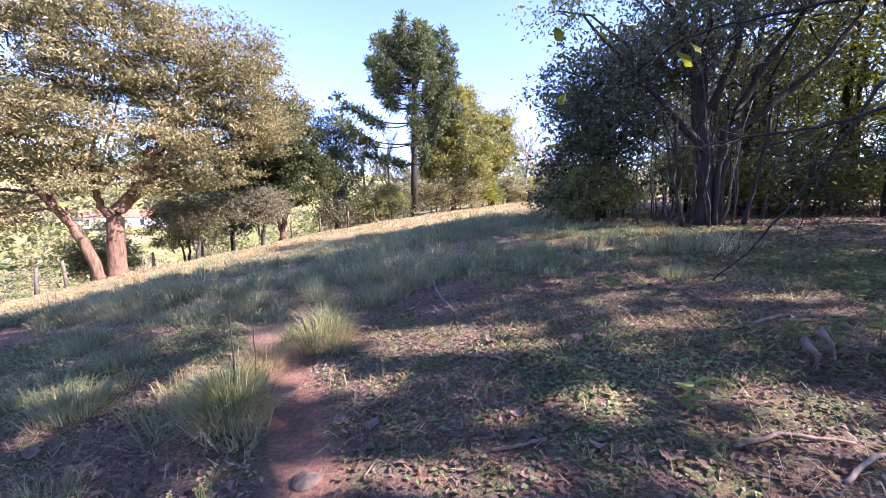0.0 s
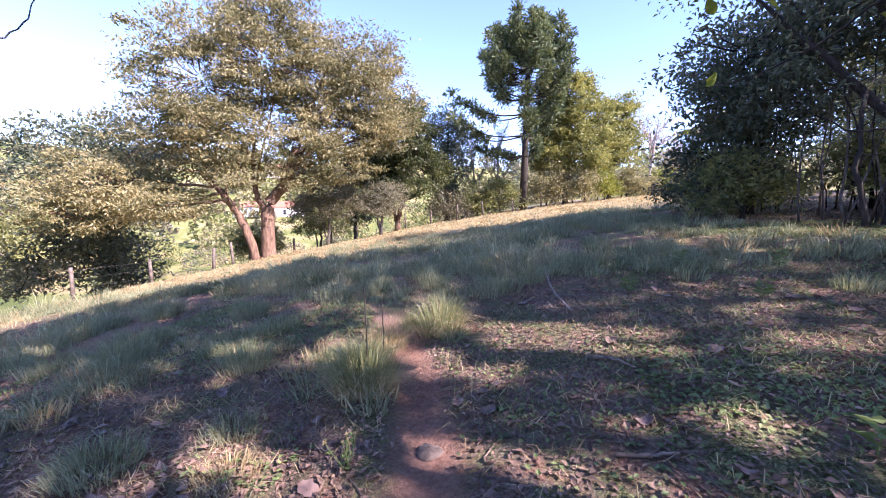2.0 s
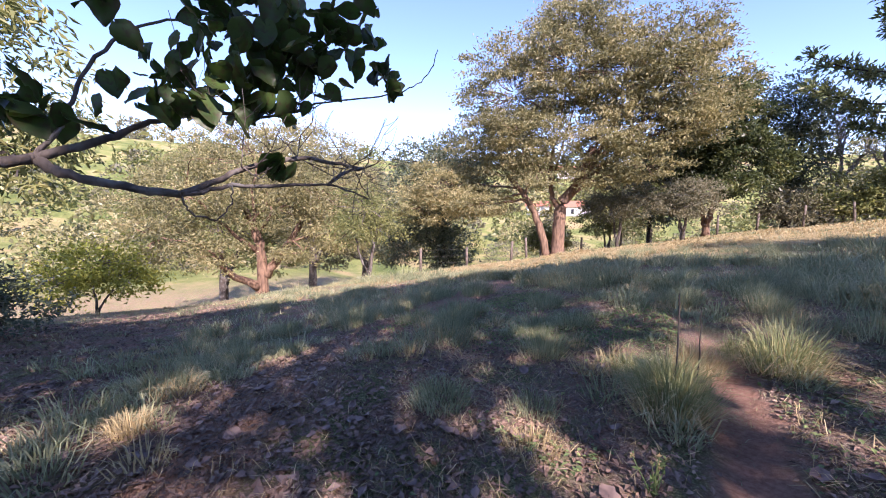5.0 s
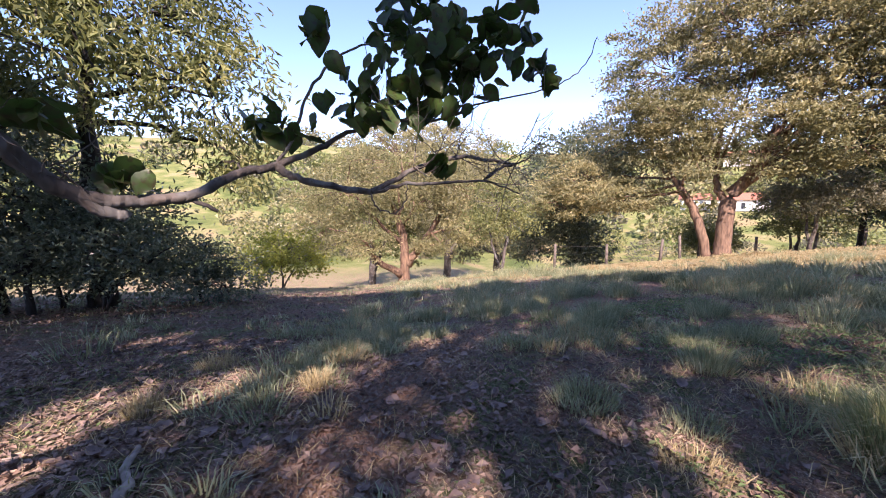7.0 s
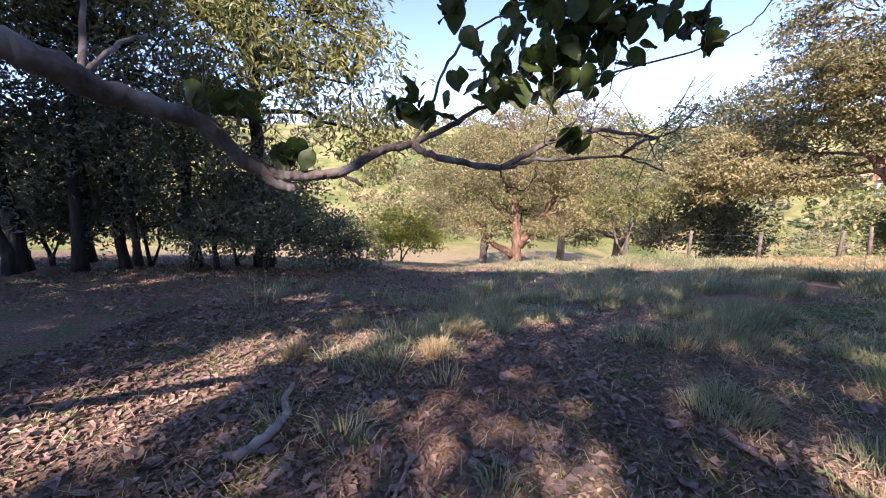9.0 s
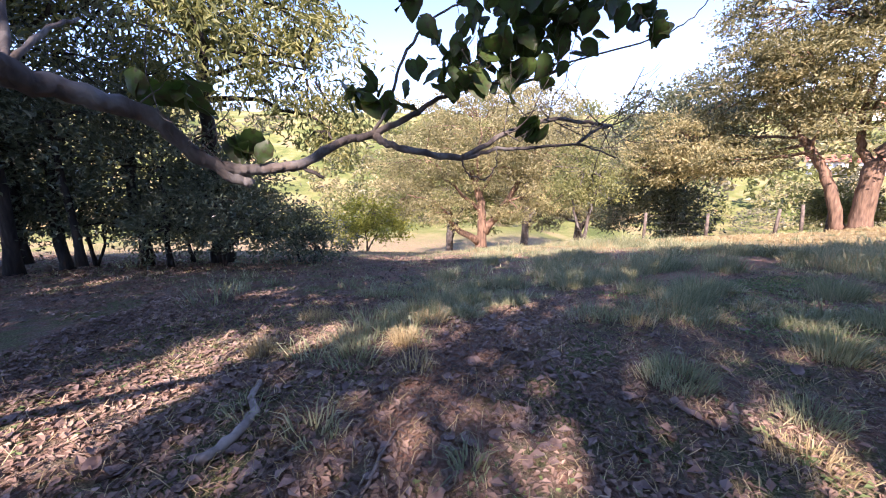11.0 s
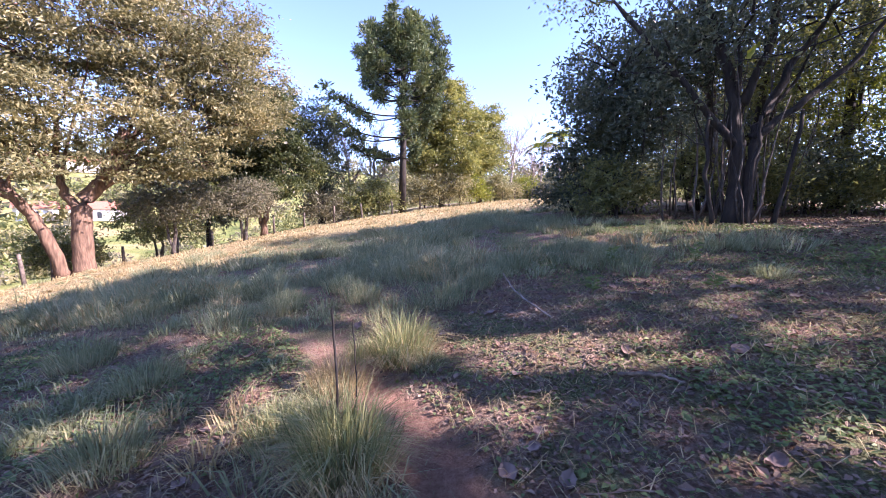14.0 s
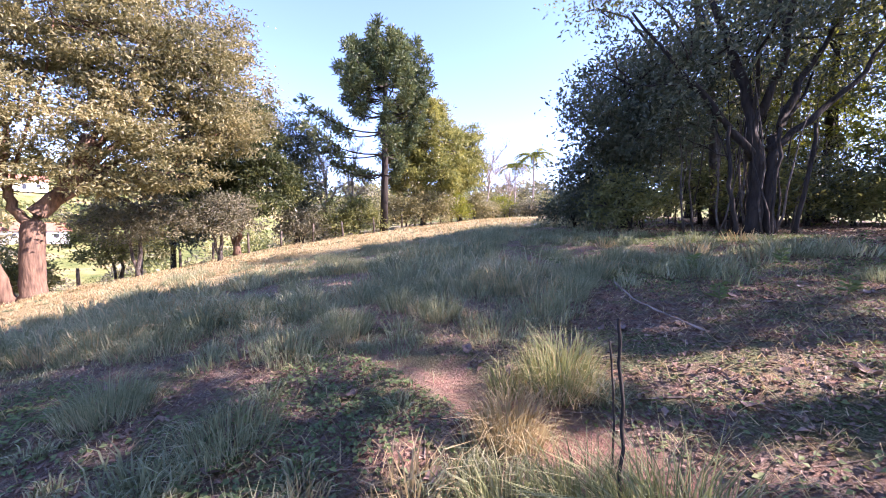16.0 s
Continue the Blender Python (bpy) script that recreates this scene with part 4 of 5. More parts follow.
tree("small_tree", on_ground(-18.3, 7.4), "small upright green tree with thin forked stems", [([(0, 0, 0), (0.1, 0.2, 1.4), (0, 0.7, 3.4)], [0.1, 0.07, 0.03]), ([(0, 0, 0.3), (0.1, -0.5, 1.6), (0, -0.9, 3.2)], [0.07, 0.05, 0.03])],
     [((0, 0, 3.6), (1.4, 1.6, 1.2)), ((0, 0.7, 2.6), (1.1, 1.2, 0.9)), ((0, -0.8, 2.6), (1.1, 1.2, 0.9))], BARK_GREY, LEAF_MID, 131, clusters=190, per=20, size=0.16, spread=0.28)
tree("shrub", on_ground(-10.5, -5.6), "dark dense shrub at the foot of the thicket", [([(0, 0, 0), (0.1, 0, 1.2)], [0.05, 0.03]), ([(0, 0, 0), (0, 0.5, 1.0)], [0.04, 0.025])],
     [((0, 0, 1.6), (1.5, 1.6, 1.0)), ((0.2, 0.9, 1.0), (1.2, 1.2, 0.8)), ((0.2, -1.0, 1.2), (1.2, 1.2, 0.9))], BARK_DARK, LEAF_DARK, 133, clusters=260, per=28, size=0.12, spread=0.24, category="shrub")
for i, (x, y, h) in enumerate([(-10.4, -8.7, 2.4), (-9.6, -10.6, 2.2), (-11.6, -7.0, 2.2)]):
    tree("shrub", on_ground(x, y), "dark twiggy shrub between the thicket's trunks", [([(0, 0, 0), (0.1, 0, h * 0.6)], [0.05, 0.03]), ([(0, 0, 0), (0, 0.5, h * 0.5)], [0.04, 0.02])],
         [((0, 0, h * 0.7), (1.2, 1.3, h * 0.3)), ((0.2, 0.8, h * 0.5), (0.9, 0.9, h * 0.2)), ((0.2, -0.8, h * 0.5), (0.9, 0.9, h * 0.22))], BARK_DARK, LEAF_DARK, 125 + i, clusters=150, per=26, size=0.13, spread=0.24, category="shrub")
tree("shrub", on_ground(-11.6, -4.0), "low dark shrub at the foot of the thicket", [([(0, 0, 0), (0.1, 0, 0.8)], [0.04, 0.025])],
     [((0, 0, 1.0), (1.1, 1.2, 0.75)), ((0.2, 0.6, 0.6), (0.9, 0.9, 0.5))], BARK_DARK, LEAF_DARK, 134, clusters=130, per=26, size=0.12, spread=0.22, category="shrub")
tree("shrub", on_ground(-23.0, -3.6), "bright yellow-green shrub below the field", [([(0, 0, 0), (0.1, 0, 1.4)], [0.06, 0.03]), ([(0, 0, 0), (0, 0.7, 1.2)], [0.05, 0.03])],
     [((0, 0, 2.2), (1.6, 1.7, 1.1)), ((0.3, 1.2, 1.5), (1.2, 1.2, 0.9)), ((0.3, -1.3, 1.4), (1.2, 1.2, 0.9))], BARK_GREY, LEAF_BRIGHT, 132, clusters=180, per=22, size=0.2, spread=0.3, category="shrub")


def far_woods():
    """Woods and hedges on the valley's floor and the hills across it, too far to count."""
    rng = np.random.default_rng(140)
    sets = {0: [], 1: [], 2: []}
    n = 0
    while n < 500:
        a, r = rng.uniform(radians(-35), radians(160)), 10 ** rng.uniform(math.log10(36), math.log10(420))
        x, y = -math.sin(a) * r, math.cos(a) * r
        if x > -31 and y < 64 and not (x < -20 and y > 30):
            continue
        if waves(np.array(x), np.array(y), 141, 0.04) < (0.05 if r < 90 else -0.3) or (x > -66 and -42 < y < 34):
            continue
        n += 1
        h = rng.uniform(3, 8) * (1 + r / 260)
        k = int(rng.uniform(120, 260) * (2.6 if r < 110 else 1))
        q = in_ball(k, rng, 0.7) * [h * 0.6, h * 0.6, h * 0.5] * rng.uniform(0.8, 1.2, 3)
        c = q + [x, y, float(height(np.array(x), np.array(y))) + h * 0.42]
        sets[rng.integers(0, 3)].append(leaves(c, unit(q), 0.16 * h * (0.5 if r < 110 else 1.0), rng, 0.6, 0.25))
    for key, mat in ((0, LEAF_OLIVE), (1, LEAF_MID), (2, LEAF_GREY)):
        ob = new("far_woods", mesh_of("far_woods", *joined(*sets[key]), mat))
        tagged(ob, "mixed green and olive woods on the far hillside", "woods", kind="stuff")


far_woods()


# ---- grass ----
def blades(x, y, z, length, width, lean_dir, lean, rng):
    """Bent blades of three triangles each."""
    n = len(x)
    base = np.stack([x, y, z], 1)
    a = lean_dir
    out = np.stack([np.cos(a), np.sin(a), np.zeros(n)], 1)
    s = rng.uniform(0, 6.283, n)
    side = np.stack([np.cos(s), np.sin(s), np.zeros(n)], 1) * width[:, None] * 0.5
    up = np.array([[0, 0, 1.0]])
    mid = base + up * (length * 0.58)[:, None] + out * (lean * length * 0.28)[:, None]
    tip = base + up * (length * np.clip(1.02 - 0.38 * lean, 0.2, 1.1))[:, None] + out * (lean * length * 0.85)[:, None]
    v = np.stack([base - side, base + side, mid + side * 0.7, mid - side * 0.7, tip], 1).reshape(-1, 3)
    i = np.arange(n)[:, None] * 5
    loops = (i + np.array([[0, 1, 2, 0, 2, 3, 3, 2, 4]])).reshape(-1)
    return v, loops, np.full(n * 3, 3)


def tufts(cx, cy, radius, tall, count, width, rng, lean=0.7):
    """Blades gathered into tufts at the given places."""
    idx = np.repeat(np.arange(len(cx)), count)
    a, r = rng.uniform(0, 6.283, len(idx)), np.sqrt(rng.uniform(0, 1, len(idx)))
    x, y = cx[idx] + np.cos(a) * r * radius[idx], cy[idx] + np.sin(a) * r * radius[idx]
    z = height_fine(x, y) - 0.015
    l = tall[idx] * rng.uniform(0.45, 1.1, len(idx)) * (1.1 - 0.35 * r)
    return blades(x, y, z, l, width[idx] * rng.uniform(0.7, 1.3, len(idx)), a + rng.normal(0, 0.7, len(idx)), np.abs(rng.normal(lean * 0.6, 0.3, len(idx))) + 0.35 * r * lean, rng)


def bareness(x, y):
    """1 where the soil is open: on the tracks, under the wood and on the trampled patch."""
    b = np.maximum((1 - smooth01(0.25, 0.5, from_line(x, y, TRACK))) * (1 - 0.8 * smooth01(4.2, 5.6, y)), 1 - smooth01(0.3, 0.9, from_line(x, y, SIDE_TRACK)))
    b = np.maximum(b, smooth01(-1.9, -0.8, x - 0.25 * (y - 4) + 0.6 * waves(x, y, 31, 0.8)) * (1 - 0.55 * smooth01(5.5, 7.5, y)) * (1 - smooth01(13, 20, y)))
    b = np.maximum(b, 0.85 * (1 - smooth01(2.2, 4.0, np.hypot(x + 1.3, y + 0.6) + 0.6 * waves(x, y, 32, 1.1))))
    b = np.maximum(b, 0.9 * (1 - smooth01(1.6, 3.0, np.hypot(x + 3.3, (y - 3.3) * 1.1))) * smooth01(-0.45, 0.15, waves(x, y, 40, 1.5)))
    b = np.maximum(b, smooth01(5, 8, x - 0.15 * (y - 12)) * (1 - smooth01(30, 40, y)))
    b = np.maximum(b, 0.93 * smooth01(-0.4, -2.0, y + 0.25 * (x + 4) + 0.6 * waves(x, y, 39, 0.7)))
    return b


def scatter(n, x0, x1, y0, y1, rng, keep):
    x, y = rng.uniform(x0, x1, n), rng.uniform(y0, y1, n)
    k = rng.uniform(0, 1, n) < keep(x, y)
    return x[k], y[k]


def meadow():
    rng = np.random.default_rng(200)

    def patchy(x, y):
        return (1 - bareness(x, y)) * smooth01(-0.25, 0.2, waves(x, y, 33, 1.3))

    green, dry = [], []
    for x0, x1, y0, y1, n, blades_each, w, tall in [(-8, 3, -4, 9, 2300, 64, 0.012, 0.30), (-15, 6, 7, 20, 2900, 52, 0.019, 0.36), (-19, 9, 19, 42, 2800, 24, 0.027, 0.36), (-19, -7, -8, 9, 1700, 44, 0.013, 0.30)]:
        x, y = scatter(n, x0, x1, y0, y1, rng, patchy)
        t = tall * rng.lognormal(0, 0.32, len(x)) * (0.65 + 0.5 * smooth01(-0.3, 0.4, waves(x, y, 34, 0.5)))
        # the open strip along the fence carries short dry grass
        strip = smooth01(0, 2.5, np.minimum(y - 9.5 - 0.95 * (x + 8), 100)) * (x < 12) * (y > 8)
        t = t * (1 - 0.55 * strip)
        isdry = rng.uniform(0, 1, len(x)) < np.clip(0.13 + 0.7 * strip, 0, 1)
        for flag, box in ((False, green), (True, dry)):
            m = isdry == flag
            if m.any():
                box.append(tufts(x[m], y[m], t[m] * 0.62, t[m], blades_each, np.full(m.sum(), w), rng, 1.05))
    # short sward between the tufts
    for x0, x1, y0, y1, n, w, tall in [(-7, 5, -4, 8, 66000, 0.007, 0.06), (-14, 8, 6, 20, 34000, 0.014, 0.09), (-20, 9, 18, 44, 26000, 0.034, 0.12), (-20, -7, -9, 8, 17000, 0.018, 0.10)]:
        x, y = scatter(n, x0, x1, y0, y1, rng, lambda x, y: (1 - 0.72 * bareness(x, y)) * smooth01(-0.5, 0.4, waves(x, y, 35, 2.2)))
        strip = smooth01(0, 2.5, y - 9.5 - 0.95 * (x + 8)) * (y > 8)
        m = rng.uniform(0, 1, len(x)) < 0.22 + 0.6 * strip
        for flag, box in ((False, green), (True, dry)):
            k = m == flag
            l = tall * rng.uniform(0.4, 1.3, k.sum())
            box.append(blades(x[k], y[k], height_fine(x[k], y[k]) - 0.008, l, np.full(k.sum(), w), rng.uniform(0, 6.283, k.sum()), rng.uniform(0.2, 1.3, k.sum()), rng))
    # trodden straw lying on the soil
    x, y = scatter(36000, -6, 5, -4, 8, rng, lambda x, y: 0.25 + 0.6 * smooth01(-0.2, 0.4, waves(x, y, 36, 1.6)))
    k = from_line(x, y, TRACK) > 0.24
    x, y = x[k], y[k]
    n = len(x)
    dry.append(blades(x, y, height_fine(x, y) + 0.004, rng.uniform(0.04, 0.13, n), np.full(n, 0.0065), rng.uniform(0, 6.283, n), rng.uniform(1.9, 2.5, n), rng))
    tagged(new("grass", mesh_of("grass", *joined(*green), GRASS)), "grey-green tufted pasture grass on the slope", "grass", kind="stuff")
    tagged(new("dry_grass", mesh_of("dry_grass", *joined(*dry), GRASS_DRY)), "straw-coloured dry grass and trodden straw", "grass", kind="stuff")


meadow()


def grass_clump(x, y, tall, radius, count, mat, seed, label, straw=60):
    rng = np.random.default_rng(seed)
    root = thing("grass_tuft", on_ground(x, y), label, "grass tuft", "tall grass tufts")
    z0 = level(x, y)
    one = np.zeros(1)
    v, l, s = tufts(one + x, one + y, one + radius, one + tall, int(count * 1.35), one + 0.0068, rng, 0.8)
    tagged(part_mesh("grass_growth", mesh_of("grass_growth", v - [x, y, z0], l, s, mat), root), kind="stuff")
    if straw:
        v, l, s = tufts(one + x, one + y, one + radius * 1.25, one + tall * 0.72, straw, one + 0.007, rng, 1.5)
        tagged(part_mesh("straw", mesh_of("straw", v - [x, y, z0], l, s, GRASS_DRY), root, "dead straw blades at the foot"), kind="stuff")


LUSH = "tall green grass tuft with straw at its foot"
for i, (x, y, tall, rad, count, mat, label, straw) in enumerate([
        (-1.67, 2.92, 0.70, 0.2, 560, GRASS_LUSH, LUSH + ", beside the path", 420), (-1.40, 4.4, 0.58, 0.24, 420, GRASS_LUSH, LUSH + ", sunlit", 420), (-1.78, 4.45, 0.36, 0.12, 140, GRASS_LUSH, LUSH, 40),
        (-1.86, 3.2, 0.54, 0.17, 340, GRASS_LUSH, LUSH, 120), (-1.92, 3.95, 0.42, 0.2, 380, GRASS_DRY, "half-dry seeding grass tuft beside the path", 120), (-2.15, 3.3, 0.38, 0.22, 260, GRASS_LUSH, LUSH, 100), (-2.87, 1.53, 0.30, 0.24, 320, GRASS, "low grey-green grass tuft on bare soil", 90),
        (-1.98, 1.68, 0.15, 0.2, 240, GRASS_DRY, "low sunlit dry straw patch on bare soil", 60), (-2.35, 2.1, 0.22, 0.2, 200, GRASS, "low grey-green grass tuft on bare soil", 60), (-4.09, -0.64, 0.27, 0.13, 240, GRASS_DRY, "small dry straw tuft on leaf litter", 0), (-3.95, -2.05, 0.25, 0.14, 200, GRASS_DRY, "small dry straw tuft on leaf litter", 0),
        (-5.1, -1.8, 0.26, 0.22, 240, GRASS_DRY, "small dry straw tuft on leaf litter", 0), (-5.34, 3.56, 0.48, 0.32, 520, GRASS, "dense dark grass tuft on the slope", 90), (-4.95, 3.1, 0.42, 0.3, 460, GRASS, "dense dark grass tuft on the slope", 90),
        (-5.9, 3.0, 0.40, 0.3, 420, GRASS, "dense dark grass tuft on the slope", 60), (-5.87, 0.39, 0.36, 0.26, 380, GRASS, "dense dark grass tuft on the slope", 80), (-3.18, 3.17, 0.38, 0.24, 340, GRASS, "grey-green grass tuft on the slope", 90),
        (-4.68, 4.89, 0.42, 0.26, 400, GRASS, "grey-green grass tuft on the slope", 80), (-3.6, 4.2, 0.34, 0.26, 320, GRASS, "grey-green grass tuft on the slope", 90), (-2.42, 8.17, 0.5, 0.3, 420, GRASS, "grey-green grass tuft on the slope", 60),
        (-6.9, 5.2, 0.5, 0.34, 460, GRASS, "grey-green grass tuft on the slope", 60), (-3.1, 6.2, 0.42, 0.3, 400, GRASS, "grey-green grass tuft on the slope", 60), (0.4, 7.4, 0.4, 0.3, 360, GRASS, "grey-green grass tuft on the slope", 60),
        (-0.8, 7.0, 0.42, 0.3, 360, GRASS, "grey-green grass tuft on the slope", 60), (1.9, 8.6, 0.42, 0.34, 380, GRASS, "grey-green grass tuft on the slope", 60), (3.4, 5.6, 0.3, 0.22, 240, GRASS, "thin grey-green grass tuft in the shade", 40)]):
    grass_clump(x, y, tall, rad, count, mat, 220 + i, label, straw)

rng_tufts = np.random.default_rng(255)
placed = 0
while placed < 90:
    x, y = rng_tufts.uniform(-10, 3.5), rng_tufts.uniform(4.2, 15)
    if placed >= 66:
        x, y = rng_tufts.uniform(-11, -4.4), rng_tufts.uniform(-1.5, 4.5)
    if from_line(np.array(x), np.array(y), TRACK) < 0.5 or rng_tufts.uniform() < float(bareness(np.array(x), np.array(y))):
        continue
    grass_clump(x, y, rng_tufts.uniform(0.28, 0.5), rng_tufts.uniform(0.18, 0.34), int(rng_tufts.uniform(170, 300)), GRASS, 500 + placed, "rounded grey-green grass tuft on the slope", 50)
    placed += 1


# ---- litter on the near ground ----
def litter():
    rng = np.random.default_rng(260)

    def lay(n, size, x0, x1, y0, y1, keep, mat, name, label, lift=0.012, slim=0.6):
        x, y = scatter(n, x0, x1, y0, y1, rng, keep)
        z = height_fine(x, y) + lift
        c = np.stack([x, y, z], 1)
        aim = np.stack([np.cos(x * 91), np.sin(y * 77), np.zeros(len(x))], 1)
        v, l, s = leaves(c, aim, size, rng, slim, 0.16, 2.2, 0.35)
        tagged(new(name, mesh_of(name, v, l, s, mat)), label, "leaf litter", kind="stuff")

    off_track = lambda x, y: smooth01(0.16, 0.34, from_line(x, y, TRACK))
    fade = lambda x, y: (1 - smooth01(-1.6, 0.2, x)) * (1 - smooth01(0.2, 2.8, y))
    lay(72000, 0.044, -6.5, 6, -4.5, 8, lambda x, y: off_track(x, y) * (0.35 + 0.65 * bareness(x, y)), LITTER, "leaf_litter", "small brown fallen leaves and bark bits")
    lay(5200, 0.07, -6.5, 8, -4.5, 12, lambda x, y: off_track(x, y) * bareness(x, y), LITTER, "leaf_litter", "curled brown fallen leaves on bare soil", 0.02)
    lay(34000, 0.044, -6, 6, -3.5, 9, lambda x, y: off_track(x, y) * smooth01(-0.1, 0.35, waves(x, y, 37, 1.2)) * 0.9, WEED, "ground_weeds", "low green creeping weeds over the soil", 0.016, 0.7)
    lay(14000, 0.045, -6, -1.6, 1.6, 6.5, lambda x, y: off_track(x, y) * smooth01(0.0, 0.4, waves(x, y, 41, 1.7)), WEED, "ground_weeds", "low leafy green weeds between the grass tufts", 0.03, 0.65)
    lay(46000, 0.05, 0.6, 8, 2.6, 12, lambda x, y: smooth01(-0.25, 0.25, waves(x, y, 38, 0.9)), WEED, "ground_weeds", "low green creeping weeds in the shade", 0.02, 0.6)
    lay(16000, 0.075, -14, -5, -13, 1, lambda x, y: 0.15 + 0.85 * bareness(x, y), LITTER, "leaf_litter", "brown fallen leaves under the thicket", 0.02)
    lay(9000, 0.09, 4, 16, 6, 18, lambda x, y: bareness(x, y), LITTER, "leaf_litter", "brown fallen leaves under the wood", 0.02)
    lay(1300, 0.095, -6.5, 0.2, -4.5, 3.0, lambda x, y: fade(x, y) * off_track(x, y) * (0.15 + 0.85 * bareness(x, y)), LITTER_BIG, "leaf_litter", "greyish curled fallen leaves on bare soil", 0.022, 0.62)
    lay(22000, 0.058, -6.5, 0.5, -4.5, 3.0, lambda x, y: fade(x, y) * off_track(x, y) * (0.3 + 0.7 * bareness(x, y)), LITTER, "leaf_litter", "brown broken leaf bits on bare soil", 0.016)
    sticks = []
    for _ in range(1500):
        x, y = rng.uniform(-6, 6), rng.uniform(-4, 9)
        if from_line(np.array(x), np.array(y), TRACK) < 0.3:
            continue
        a, n = rng.uniform(0, 3.14), rng.uniform(0.04, 0.22)
        p = np.stack([x + np.cos(a) * np.linspace(-n, n, 4), y + np.sin(a) * np.linspace(-n, n, 4)], 1) + rng.normal(0, 0.008, (4, 2))
        z = height_fine(p[:, 0], p[:, 1]) + 0.008
        sticks.append((np.c_[p, z], np.linspace(0.006, 0.003, 4) * rng.uniform(0.5, 1.3)))
    tagged(new("twig_litter", mesh_of("twig_litter", *tubes(sticks, 4), TWIG)), "small broken twigs lying on the soil", "twigs", kind="stuff")


litter()


def leaf_shape(length, width, curl, wave, seed, notch=0.0):
    """A broad leaf with midrib fold and curled rim, lying about the origin with its stalk at -y."""
    rng = np.random.default_rng(seed)
    bm = bmesh.new()
    rows = []
    n = 9
    for i in range(n):
        t = i / (n - 1)
        half = width * 0.5 * math.sin(math.pi * min(1, t ** 0.72)) ** 0.75 * (1 + rng.normal(0, 0.07)) if 0 < t < 1 else 0.004
        y = (t - 0.5) * length
        zc = curl * (2 * t - 1) ** 2 * length
        row = []
        for k in (-1, -0.5, 0, 0.5, 1):
            z = zc + abs(k) ** 1.5 * wave * width * (1 + 0.6 * math.sin(7 * t + 3 * k + seed)) + rng.normal(0, 0.004)
            row.append(bm.verts.new((k * half, y - notch * abs(k) * (1 - t) * length * 0.4, z)))
        rows.append(row)
    for a, b in zip(rows, rows[1:]):
        for k in range(4):
            bm.faces.new((a[k], a[k + 1], b[k + 1], b[k]))
    me = bpy.data.meshes.new("leaf_blade")
    for f in bm.faces:
        f.smooth = True
    bm.to_mesh(me)
    bm.free()
    return me


def dry_leaves():
    """Large dry leaves that fell from the tree overhead."""
    rng = np.random.default_rng(270)
    shapes = []
    for i in range(6):
        me = leaf_shape(rng.uniform(0.13, 0.2), rng.uniform(0.085, 0.13), rng.uniform(-0.05, 0.16), rng.uniform(0.05, 0.28), 271 + i)
        me.materials.append(LITTER_BIG)
        shapes.append(me)
    n = 0
    while n < 290:
        if n >= 240:
            x, y = rng.normal(-3.1, 0.8), rng.normal(-2.3, 0.6)
        elif n < 160:
            x, y = rng.normal(-2.8, 1.5), rng.normal(-0.8, 1.6)
        else:
            x, y = rng.uniform(-5, 4), rng.uniform(0.8, 6)
        if np.hypot(x + 0.3, y + 0.4) < 0.6 or from_line(np.array(x), np.array(y), TRACK) < 0.25:
            continue
        ob = new("dry_leaf", shapes[rng.integers(0, 6)])
        e = 0.12
        gx, gy = (level(x + e, y) - level(x - e, y)) / (2 * e), (level(x, y + e) - level(x, y - e)) / (2 * e)
        tilt = Vector((-gx, -gy, 1)).to_track_quat("Z", "Y").to_matrix().to_4x4()
        ob.matrix_world = Matrix.Translation((x, y, level(x, y) + 0.018)) @ tilt @ pose(0, 0, 0, rng.normal(0, 9), rng.normal(0, 9), rng.uniform(0, 360)) @ Matrix.Scale(rng.uniform(0.4, 1.05), 4)
        tagged(ob, "large curled dry brown leaf lying on the soil", "leaf", "large dry leaves")
        n += 1


dry_leaves()

# ---- sticks, stump and small things on the ground ----
def stick(points, r0, r1, mat, label, name="fallen_stick", seed=0, knobbly=0.12):
    rng = np.random.default_rng(seed)
    p = np.array([(x, y, level(x, y) + h) for x, y, h in points])
    t = np.linspace(0, len(p) - 1, len(p) * 4)
    fine = np.stack([np.interp(t, np.arange(len(p)), p[:, i]) for i in range(3)], 1) + rng.normal(0, 0.004, (len(t), 3))
    c = fine.mean(0)
    ob = new(name, mesh_of(name, *tubes([(fine - c, np.linspace(r0, r1, len(t)))], 7, knobbly, rng), mat, True))
    ob.location = c
    tagged(ob, label, "stick")


stick([(-0.17, 5.66, 0.30), (-0.1, 5.4, 0.16), (0.03, 5.05, 0.08), (0.16, 4.78, 0.02)], 0.007, 0.012, DEADWOOD, "pale bare stick leaning in the grass", seed=1)
stick([(0.24, 3.52, 0.02), (0.36, 3.46, 0.04), (0.48, 3.4, 0.03), (0.6, 3.3, 0.01)], 0.016, 0.012, TWIG, "curved brown stick lying on trampled soil", seed=2)
stick([(0.28, 2.16, 0.015), (0.45, 2.16, 0.02), (0.62, 2.2, 0.015)], 0.014, 0.010, TWIG, "short brown stick lying on the soil", seed=3)
stick([(-2.25, -1.72, 0.04), (-2.5, -1.6, 0.06), (-2.78, -1.62, 0.05), (-3.0, -1.75, 0.03), (-3.3, -1.8, 0.02)], 0.035, 0.022, DEADWOOD, "bent grey-barked fallen branch among dry leaves", seed=4)
stick([(-2.0, -0.75, 0.02), (-2.25, -0.7, 0.03), (-2.5, -0.62, 0.02)], 0.012, 0.008, TWIG, "thin brown stick among dry leaves", seed=5)
